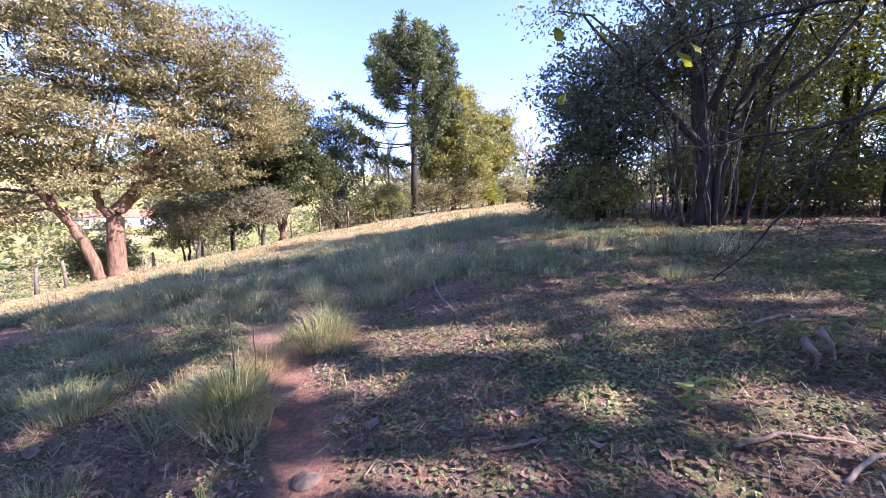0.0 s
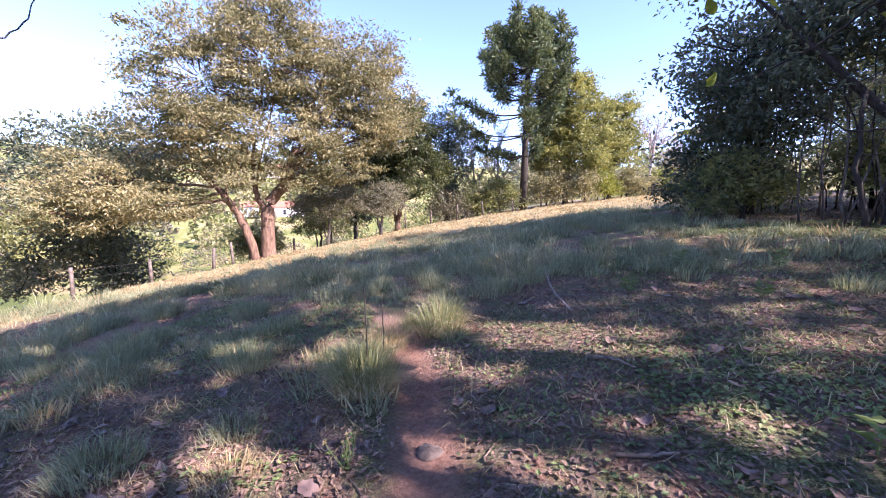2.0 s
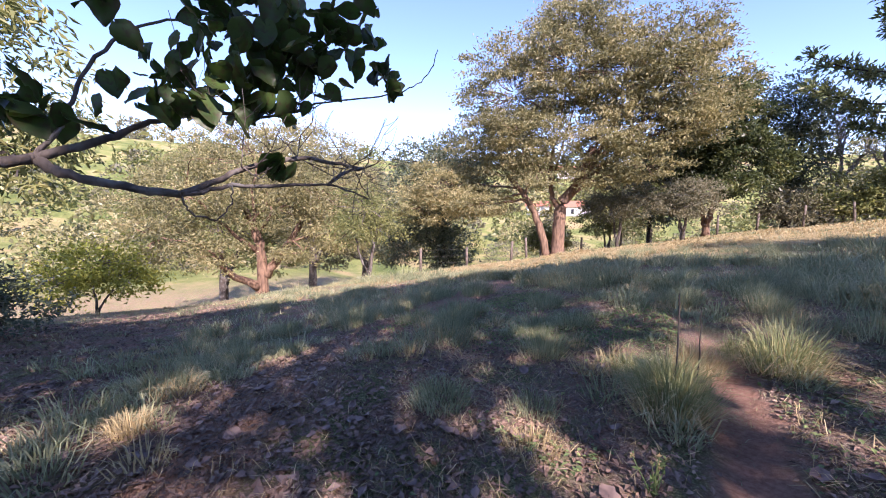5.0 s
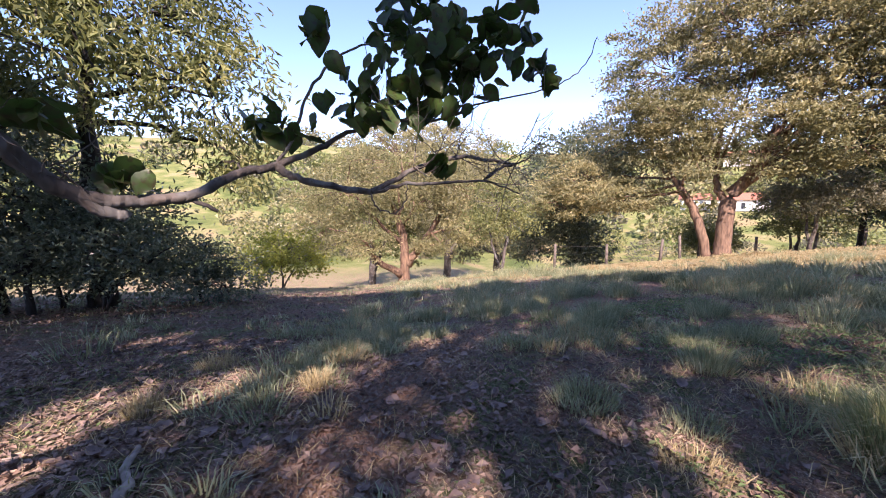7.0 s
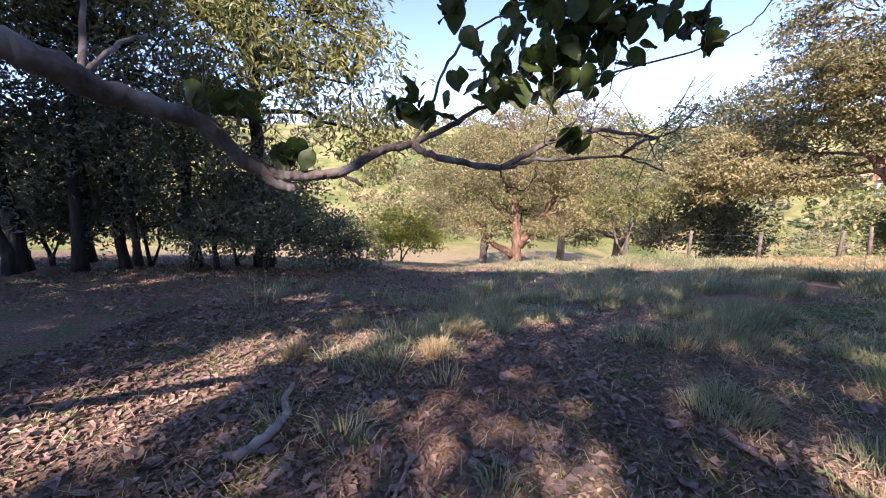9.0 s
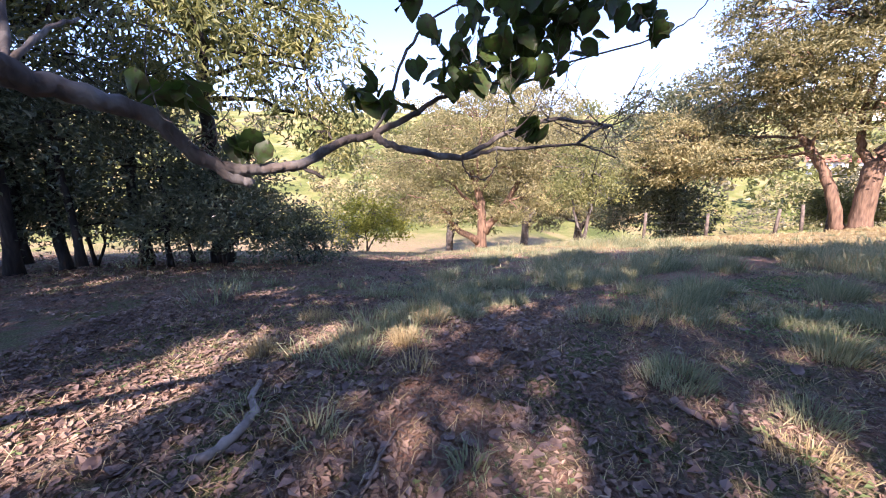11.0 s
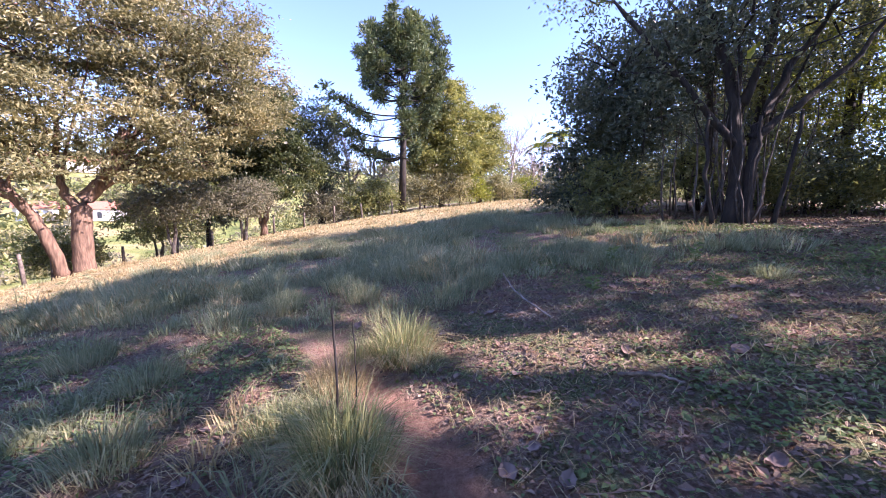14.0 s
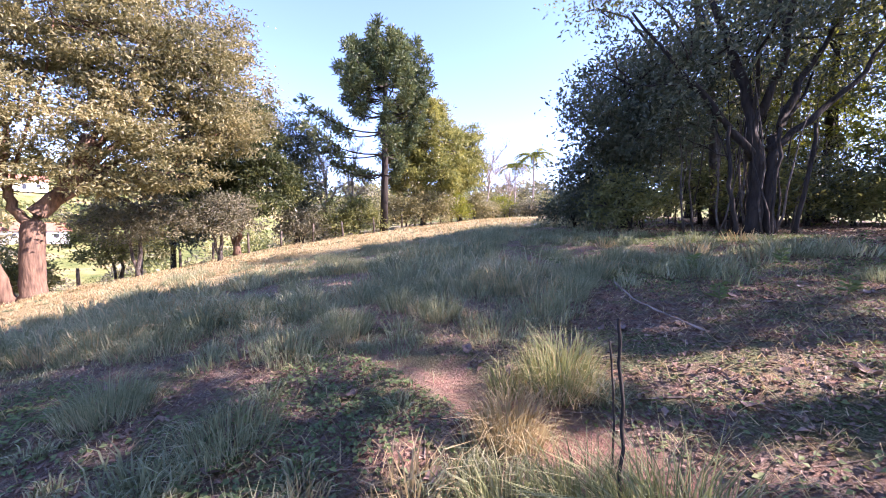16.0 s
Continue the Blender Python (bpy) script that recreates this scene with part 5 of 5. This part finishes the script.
stick([(1.6, 2.0, 0.02), (1.9, 2.05, 0.03), (2.2, 1.95, 0.02)], 0.014, 0.009, TWIG, "brown stick lying on sunlit litter", seed=6)
stick([(1.9, 1.7, 0.02), (2.2, 1.85, 0.03), (2.6, 1.85, 0.02)], 0.012, 0.009, DEADWOOD, "pale stick lying on sunlit litter", seed=7)
stick([(2.7, 3.3, 0.18), (3.0, 3.35, 0.2), (3.5, 3.3, 0.16)], 0.02, 0.012, TWIG, "grey branch lying across the stump", seed=8)
for k, (x, y, h) in enumerate([(-1.77, 3.13, 0.95), (-1.68, 3.32, 0.78)]):
    stick([(x, y, -0.05), (x + 0.02, y, h * 0.5), (x - 0.01, y + 0.02, h)], 0.009 - 0.003 * k, 0.006 - 0.002 * k, BARK_DARK, "dark charred upright stake in the grass", "stake", 9 + k)


def stump():
    rng = np.random.default_rng(280)
    x, y = 2.84, 2.8
    root = thing("dead_stump", on_ground(x, y), "bleached broken stump with dark hollow on the slope", "stump")
    for k, (pts, r) in enumerate([([(-0.16, -0.1, -0.03), (-0.1, -0.06, 0.1), (-0.15, 0.0, 0.18), (-0.13, 0.02, 0.22)], [0.036, 0.03, 0.034, 0.012]),
                                  ([(0.12, 0.05, -0.03), (0.1, 0.06, 0.14), (0.06, 0.08, 0.22), (0.07, 0.1, 0.27)], [0.03, 0.034, 0.026, 0.01]),
                                  ([(0.35, 0.1, -0.02), (0.6, 0.0, 0.06), (0.9, -0.05, 0.03)], [0.035, 0.03, 0.02])]):
        part_mesh("snag" if k < 2 else "root", mesh_of("snag", *tubes([(np.array(pts), np.array(r))], 9, 0.24, rng), TWIG if k < 2 else BARK_DARK, True), root)


stump()


def dung():
    bm = bmesh.new()
    bmesh.ops.create_uvsphere(bm, u_segments=20, v_segments=10, radius=1)
    rng = np.random.default_rng(281)
    for v in bm.verts:
        a = math.atan2(v.co.y, v.co.x)
        k = 1 + 0.08 * math.sin(3 * a + 1) + 0.05 * math.sin(7 * a)
        v.co = Vector((v.co.x * 0.105 * k, v.co.y * 0.085 * k, (max(v.co.z, -0.3) * 0.028 + 0.006 * math.sin(v.co.x * 9) * math.cos(v.co.y * 8))))
    me = bpy.data.meshes.new("dried_dung")
    for f in bm.faces:
        f.smooth = True
    bm.to_mesh(me)
    bm.free()
    me.materials.append(DUNG)
    ob = new("dried_dung", me)
    ob.location = on_ground(-0.82, 2.18, 0.006)
    tagged(ob, "flat dark dried dung pat on the dirt path", "dung")


dung()


def flower_weed(x, y, seed):
    rng = np.random.default_rng(seed)
    root = thing("flowering_weed", on_ground(x, y), "thin weed with pale fluffy flower heads", "weed", "flowering weeds")
    for k in range(6):
        tip = np.array([rng.normal(0, 0.07), rng.normal(0, 0.07), rng.uniform(0.15, 0.3)])
        p = bent((0, 0, -0.01), tip, rng, 5, 0, 0.06)
        stem = part_mesh("stem", mesh_of("stem", *tubes([(p, np.linspace(0.004, 0.0025, 5))], 4), WEED, True), root)
        d = unit(rng.normal(0, 1, (16, 3)) + [0, 0, 0.5])
        part_mesh("flower_head", mesh_of("flower_head", *leaves(tip + d * 0.009, d, 0.02, rng, 0.4, jitter=0.2), GRASS_DRY), stem, "pale dry flower head")
        c = p[rng.integers(1, 5, 7)] + rng.normal(0, 0.01, (7, 3))
        for q in c:
            part_mesh("leaf", mesh_of("leaf", *leaves(q[None], unit(rng.normal(0, 1, (1, 3))), 0.05, rng, 0.35), WEED), stem)


flower_weed(-1.25, 1.86, 290)


def leafy_weed(x, y, h, seed):
    rng = np.random.default_rng(seed)
    root = thing("leafy_weed", on_ground(x, y), "small upright blue-green leafy weed on the shaded slope", "weed", "leafy weeds")
    part_mesh("stem", mesh_of("stem", *tubes([(bent((0, 0, -0.01), (0.02, 0.01, h), rng, 5, 0, 0.04), np.linspace(0.006, 0.003, 5))], 5), WEED, True), root)
    for k in range(14):
        a, z = k * 2.4, h * (0.25 + 0.75 * k / 14)
        d = np.array([[math.cos(a), math.sin(a), 0.25]])
        part_mesh("leaf", mesh_of("leaf", *leaves(np.array([[0, 0, z]]) + d * 0.06, d, 0.13, rng, 0.32, jitter=0.1), WEED), root)


for k, (x, y, h) in enumerate([(4.9, 5.6, 0.34), (3.05, 2.95, 0.3), (3.3, 2.7, 0.34), (2.95, 3.15, 0.26), (3.6, 3.1, 0.36), (3.1, 6.6, 0.3), (1.55, 2.3, 0.24), (2.3, 5.2, 0.22), (5.8, 7.4, 0.36), (0.9, 5.4, 0.22), (4.2, 3.9, 0.3), (1.9, 6.9, 0.26)]):
    leafy_weed(x, y, h, 300 + k)


# ---- branches that hang into the view ----
def branch_parts(root, runs, mat, rng, name="branch"):
    for pts, r0, r1 in runs:
        p = np.array(pts)
        t = np.linspace(0, len(p) - 1, (len(p) - 1) * 5 + 1)
        fine = np.stack([np.interp(t, np.arange(len(p)), p[:, i]) for i in range(3)], 1)
        for _ in range(2):
            fine[1:-1] = (fine[:-2] + 2 * fine[1:-1] + fine[2:]) / 4
        fine[1:-1] += rng.normal(0, 0.004 + 0.05 * r1, fine[1:-1].shape)
        part_mesh(name, mesh_of(name, *tubes([(fine, np.linspace(r0, r1, len(t)))], 9, 0.09, rng), mat, True), root)


def twig_fan(root, starts, aim, reach, count, rng, mat, r=0.0045):
    for s in starts:
        for _ in range(count):
            e = np.array(s) + unit(np.array(aim) + rng.normal(0, 0.75, 3)) * reach * rng.uniform(0.4, 1.1)
            p = bent(s, e, rng, 6, -0.12, 0.12)
            part_mesh("twig", mesh_of("twig", *tubes([(p, np.linspace(r, r * 0.35, 6))], 5), mat, True), root)
            for _ in range(2):
                q = p[rng.integers(2, 5)]
                e2 = q + unit(np.array(aim) + rng.normal(0, 0.9, 3)) * reach * rng.uniform(0.15, 0.4)
                part_mesh("twig", mesh_of("twig", *tubes([(bent(q, e2, rng, 4, -0.1, 0.1), np.linspace(r * 0.55, r * 0.25, 4))], 4), mat, True), root)


def overhanging_tree():
    """The tree behind the walker whose limb and big leaves hang before the valley."""
    rng = np.random.default_rng(310)
    bx, by = 0.9, -5.6
    root = thing("overhanging_tree", (0, 0, 0), "broad-leaved tree whose low limb hangs over the path", "tree")
    z = level(bx, by)
    branch_parts(root, [([(bx, by, z - 0.1), (bx - 0.1, by + 0.1, z + 1.2), (bx - 0.2, by + 0.3, z + 2.2), (bx, by, z + 4.0), (bx + 0.3, by - 0.2, z + 6.0)], 0.24, 0.09)], BARK_GREY, rng, "trunk")
    branch_parts(root, [
        ([(bx - 0.2, by + 0.3, z + 2.2), (0.1, -3.9, 2.5), (-0.8, -2.6, 2.3), (-1.45, -1.9, 2.06), (-1.63, -1.77, 1.99), (-1.78, -1.75, 1.93), (-1.92, -1.67, 1.91), (-2.06, -1.55, 1.85), (-2.18, -1.46, 1.71), (-2.29, -1.34, 1.58), (-2.33, -1.26, 1.53)], 0.062, 0.028),
        ([(-2.26, -1.39, 1.62), (-2.35, -1.19, 1.60), (-2.40, -1.03, 1.62), (-2.50, -0.84, 1.73), (-2.58, -0.66, 1.78)], 0.030, 0.021),
        ([(-2.58, -0.66, 1.78), (-2.69, -0.43, 1.89), (-2.79, -0.29, 2.00), (-2.86, 0.0, 2.10), (-2.89, 0.3, 2.09), (-2.95, 0.61, 2.24)], 0.019, 0.006),
        ([(-2.58, -0.66, 1.78), (-2.54, -0.56, 1.71), (-2.49, -0.37, 1.67), (-2.48, -0.17, 1.64)], 0.022, 0.018),
        ([(-2.48, -0.17, 1.64), (-2.73, 0.12, 1.78), (-2.95, 0.47, 1.89), (-3.05, 0.75, 1.87), (-3.15, 1.01, 1.85)], 0.016, 0.011),
        ([(-2.48, -0.17, 1.64), (-2.65, 0.04, 1.68), (-2.75, 0.42, 1.70), (-2.88, 0.65, 1.72), (-2.96, 0.96, 1.62)], 0.013, 0.005),
        ([(-2.88, 0.65, 1.72), (-3.02, 0.85, 1.83), (-3.15, 1.01, 1.85)], 0.010, 0.010),
        ([(-2.48, -0.17, 1.64), (-2.48, -0.15, 1.55), (-2.51, -0.03, 1.51), (-2.55, 0.04, 1.59), (-2.64, 0.06, 1.69)], 0.005, 0.003),
        ([(-2.58, -0.66, 1.78), (-2.64, -0.56, 1.96), (-2.69, -0.51, 2.15), (-2.79, -0.36, 2.41), (-2.88, -0.17, 2.54), (-2.95, 0.07, 2.61)], 0.011, 0.005),
        ([(-2.95, 0.61, 2.24), (-2.93, 1.0, 2.33), (-2.89, 1.27, 2.41), (-2.9, 1.44, 2.54), (-2.94, 1.55, 2.76)], 0.006, 0.003),
        ([(-2.40, -1.03, 1.62), (-2.43, -0.92, 1.55)], 0.012, 0.009),
        ([(-1.76, -1.78, 1.94), (-1.92, -1.89, 2.17), (-2.11, -1.99, 2.49)], 0.014, 0.009), ([(-1.77, -1.77, 1.97), (-2.0, -1.81, 2.16), (-2.22, -1.85, 2.26)], 0.012, 0.006)], BARK_GREY, rng)
    twig_fan(root, [(-3.15, 1.01, 1.85), (-3.1, 0.9, 1.86), (-2.95, 0.47, 1.89)], (0.0, 0.5, 0.75), 0.62, 6, rng, BARK_GREY)
    twig_fan(root, [(-2.88, 0.65, 1.72), (-2.86, 0.0, 2.1), (-2.73, 0.12, 1.78), (-2.9, 0.45, 2.15)], (0.0, 0.6, 0.6), 0.5, 4, rng, BARK_GREY)
    twig_fan(root, [(-2.2, -1.44, 1.75), (-2.06, -1.55, 1.85)], (-0.3, 0.8, 0.3), 0.4, 2, rng, BARK_GREY)
    blades_ = []
    for i in range(5):
        me = leaf_shape(rng.uniform(0.15, 0.19), rng.uniform(0.12, 0.155), rng.uniform(-0.12, 0.05), rng.uniform(-0.05, 0.15), 320 + i, 0.25)
        me.materials.append(LEAF_BROAD)
        blades_.append(me)

    def hang(c, spread, n):
        for _ in range(n):
            p = np.array(c) + rng.normal(0, 1, 3) * spread
            leaf = part_mesh("leaf", blades_[rng.integers(0, 5)], root)
            leaf.matrix_basis = Matrix.Translation(p) @ pose(0, 0, 0, rng.normal(-55, 30), rng.normal(0, 28), rng.uniform(0, 360)) @ Matrix.Scale(rng.uniform(0.5, 1.0), 4)

    for c, spread, n in [((-2.86, 0.24, 2.38), (0.13, 0.17, 0.10), 20), ((-2.87, -0.08, 2.32), (0.12, 0.12, 0.10), 11), ((-2.9, 0.61, 2.46), (0.12, 0.14, 0.09), 13), ((-2.95, 0.42, 2.66), (0.14, 0.2, 0.08), 18),
                         ((-2.95, 0.07, 2.64), (0.12, 0.12, 0.07), 9), ((-2.93, 0.8, 2.68), (0.12, 0.12, 0.08), 11), ((-2.77, -0.12, 2.1), (0.1, 0.16, 0.06), 10), ((-2.89, 0.3, 2.12), (0.1, 0.14, 0.06), 7),
                         ((-2.63, -0.66, 1.99), (0.05, 0.08, 0.05), 6), ((-2.79, -0.39, 2.56), (0.03, 0.04, 0.04), 3), ((-2.92, 1.1, 2.44), (0.06, 0.07, 0.06), 7), ((-2.31, -1.3, 1.71), (0.03, 0.06, 0.03), 3),
                         ((-2.12, -1.42, 1.92), (0.04, 0.08, 0.04), 4), ((-2.79, 0.3, 1.78), (0.04, 0.05, 0.03), 3), ((-2.9, 0.3, 2.95), (0.2, 0.3, 0.12), 22)]:
        hang(c, spread, int(n * 2.5))
    V, T = crown_of([((bx - 0.2, by + 0.4, 6.6), (3.0, 2.6, 1.2)), ((bx + 0.6, by - 2.0, 5.6), (2.4, 2.4, 1.2))], rng, 170, 16, 0.2, 0.4, 0.5, 0.8)
    part_mesh("crown", mesh_of("crown", *V, LEAF_BROAD), root)


overhanging_tree()


def hanging_branches():
    """Bare boughs of a tree beside the walker, uphill."""
    rng = np.random.default_rng(330)
    bx, by = 4.4, 0.6
    root = thing("bare_bough_tree", (0, 0, 0), "slender tree with long bare drooping boughs uphill of the path", "tree")
    z = level(bx, by)
    branch_parts(root, [([(bx, by, z - 0.1), (bx, by + 0.05, z + 1.5), (bx - 0.1, by + 0.1, z + 3.0), (bx, by, z + 4.5)], 0.11, 0.05)], BARK_DARK, rng, "trunk")
    j, k = (bx - 0.05, by + 0.08, z + 2.2), (bx - 0.1, by + 0.1, z + 2.8)
    branch_parts(root, [
        ([j, (2.9, 1.7, 2.62), (2.37, 2.16, 2.35), (2.21, 2.18, 2.03), (2.13, 2.26, 1.82), (2.03, 2.35, 1.58), (1.95, 2.48, 1.34), (1.85, 2.62, 1.14)], 0.013, 0.004),
        ([j, (3.0, 1.5, 2.3), (2.27, 1.97, 2.16), (2.06, 2.18, 2.07), (1.88, 2.47, 2.08), (1.75, 2.69, 2.04), (1.62, 2.88, 2.07)], 0.013, 0.004),
        ([k, (3.0, 1.4, 2.8), (2.24, 2.01, 2.69), (1.98, 2.26, 2.73), (1.8, 2.53, 2.77), (1.6, 2.78, 2.77), (1.48, 3.06, 2.63), (1.22, 3.39, 2.53), (0.97, 3.58, 2.54)], 0.014, 0.003),
        ([(2.19, 2.2, 1.94), (2.19, 2.34, 1.7), (2.23, 2.44, 1.45)], 0.005, 0.002), ([(1.85, 2.5, 2.74), (1.75, 2.69, 2.6), (1.72, 2.94, 2.37), (1.43, 3.31, 2.37)], 0.006, 0.002),
        ([(2.06, 2.18, 2.07), (1.8, 2.5, 1.93), (1.6, 2.8, 1.92), (1.45, 2.95, 1.86)], 0.005, 0.002)], BARK_DARK, rng)
    twig_fan(root, [(1.98, 2.26, 2.73), (1.88, 2.47, 2.08), (2.13, 2.26, 1.9)], (-0.5, 0.6, 0.0), 0.55, 3, rng, BARK_DARK, 0.004)
    me = leaf_shape(0.13, 0.085, 0.0, 0.1, 340)
    me.materials.append(LEAF_BRIGHT)
    for c, a in [((1.66, 2.68, 2.68), 20), ((1.62, 2.72, 2.62), 80), ((0.98, 3.47, 3.1), 140), ((1.25, 3.17, 2.95), 60), ((1.05, 3.52, 2.58), 200)]:
        leaf = part_mesh("leaf", me, root)
        leaf.matrix_basis = Matrix.Translation(c) @ pose(0, 0, 0, 50, 10, a)


hanging_branches()


# ---- fence ----
def fence():
    rng = np.random.default_rng(350)
    line = [(-17.5, 10.0), (-15.6, 14.6), (-17.0, 18.5), (-15.0, 24.0), (-13.2, 28.2), (-9.6, 30.2), (-5.5, 31.4), (-1.0, 34.2), (4.5, 38.4), (9.5, 43.6), (14.5, 46.5), (20.0, 47.5)]
    root = thing("wire_fence", (0, 0, 0), "old wire fence on weathered wooden posts along the slope", "fence")
    tops = []
    for (ax, ay), (bx, by) in zip(line, line[1:]):
        n = max(2, int(math.hypot(bx - ax, by - ay) / 2.1))
        for k in range(n):
            x, y = ax + (bx - ax) * k / n, ay + (by - ay) * k / n
            z, h = level(x, y), rng.uniform(1.05, 1.35)
            lean = rng.normal(0, 0.05, 2)
            p = np.array([(x, y, z - 0.2), (x + lean[0] * 0.5, y + lean[1] * 0.5, z + h * 0.5), (x + lean[0], y + lean[1], z + h)])
            part_mesh("post", mesh_of("post", *tubes([(p, [0.075, 0.07, 0.06])], 8, 0.08, rng), POST_WOOD, True), root)
            tops.append(p[2])
    for drop in (0.12, 0.45, 0.8):
        p = np.array(tops) - [0, 0, drop]
        part_mesh("wire", mesh_of("wire", *tubes([(p, np.full(len(p), 0.003))], 4), WIRE), root)


fence()


# ---- house across the gully ----
def house(x, y, turn, w, d, h):
    z = float(height(np.array(x), np.array(y)))
    root = thing("farmhouse", (x, y, z), "small white farmhouse with red clay roof across the gully", "house")
    root.rotation_euler = (0, 0, radians(turn))
    bm = bmesh.new()
    bmesh.ops.create_cube(bm, size=1, matrix=Matrix.Translation((0, 0, h / 2 - 0.3)) @ Matrix.Diagonal((w, d, h + 0.6, 1)))
    part("wall", bm, WALL_PAINT, root)
    bm = bmesh.new()
    a = [bm.verts.new(p) for p in ((-w / 2 - 0.5, -d / 2 - 0.5, h), (w / 2 + 0.5, -d / 2 - 0.5, h), (w / 2 + 0.5, d / 2 + 0.5, h), (-w / 2 - 0.5, d / 2 + 0.5, h), (-w / 2 - 0.3, 0, h + d * 0.3), (w / 2 + 0.3, 0, h + d * 0.3))]
    for f in ((0, 1, 5, 4), (2, 3, 4, 5), (1, 2, 5), (3, 0, 4), (3, 2, 1, 0)):
        bm.faces.new([a[i] for i in f])
    part("roof", bm, ROOF_TILE, root)
    for k in range(3):
        bm = bmesh.new()
        bmesh.ops.create_cube(bm, size=1, matrix=Matrix.Translation((-w * 0.3 + k * w * 0.3, -d / 2 - 0.02, h * (0.55 if k != 1 else 0.4))) @ Matrix.Diagonal((1.1, 0.1, 1.1 if k != 1 else 2.0, 1)))
        part("window" if k != 1 else "door", bm, GLASS_DARK, root)


house(-101.5, 131.0, 38, 14, 8, 3.0)
house(-111.0, 121.0, 42, 9, 7, 3.0)
house(-150.0, 190.0, 40, 14, 9, 4.0)
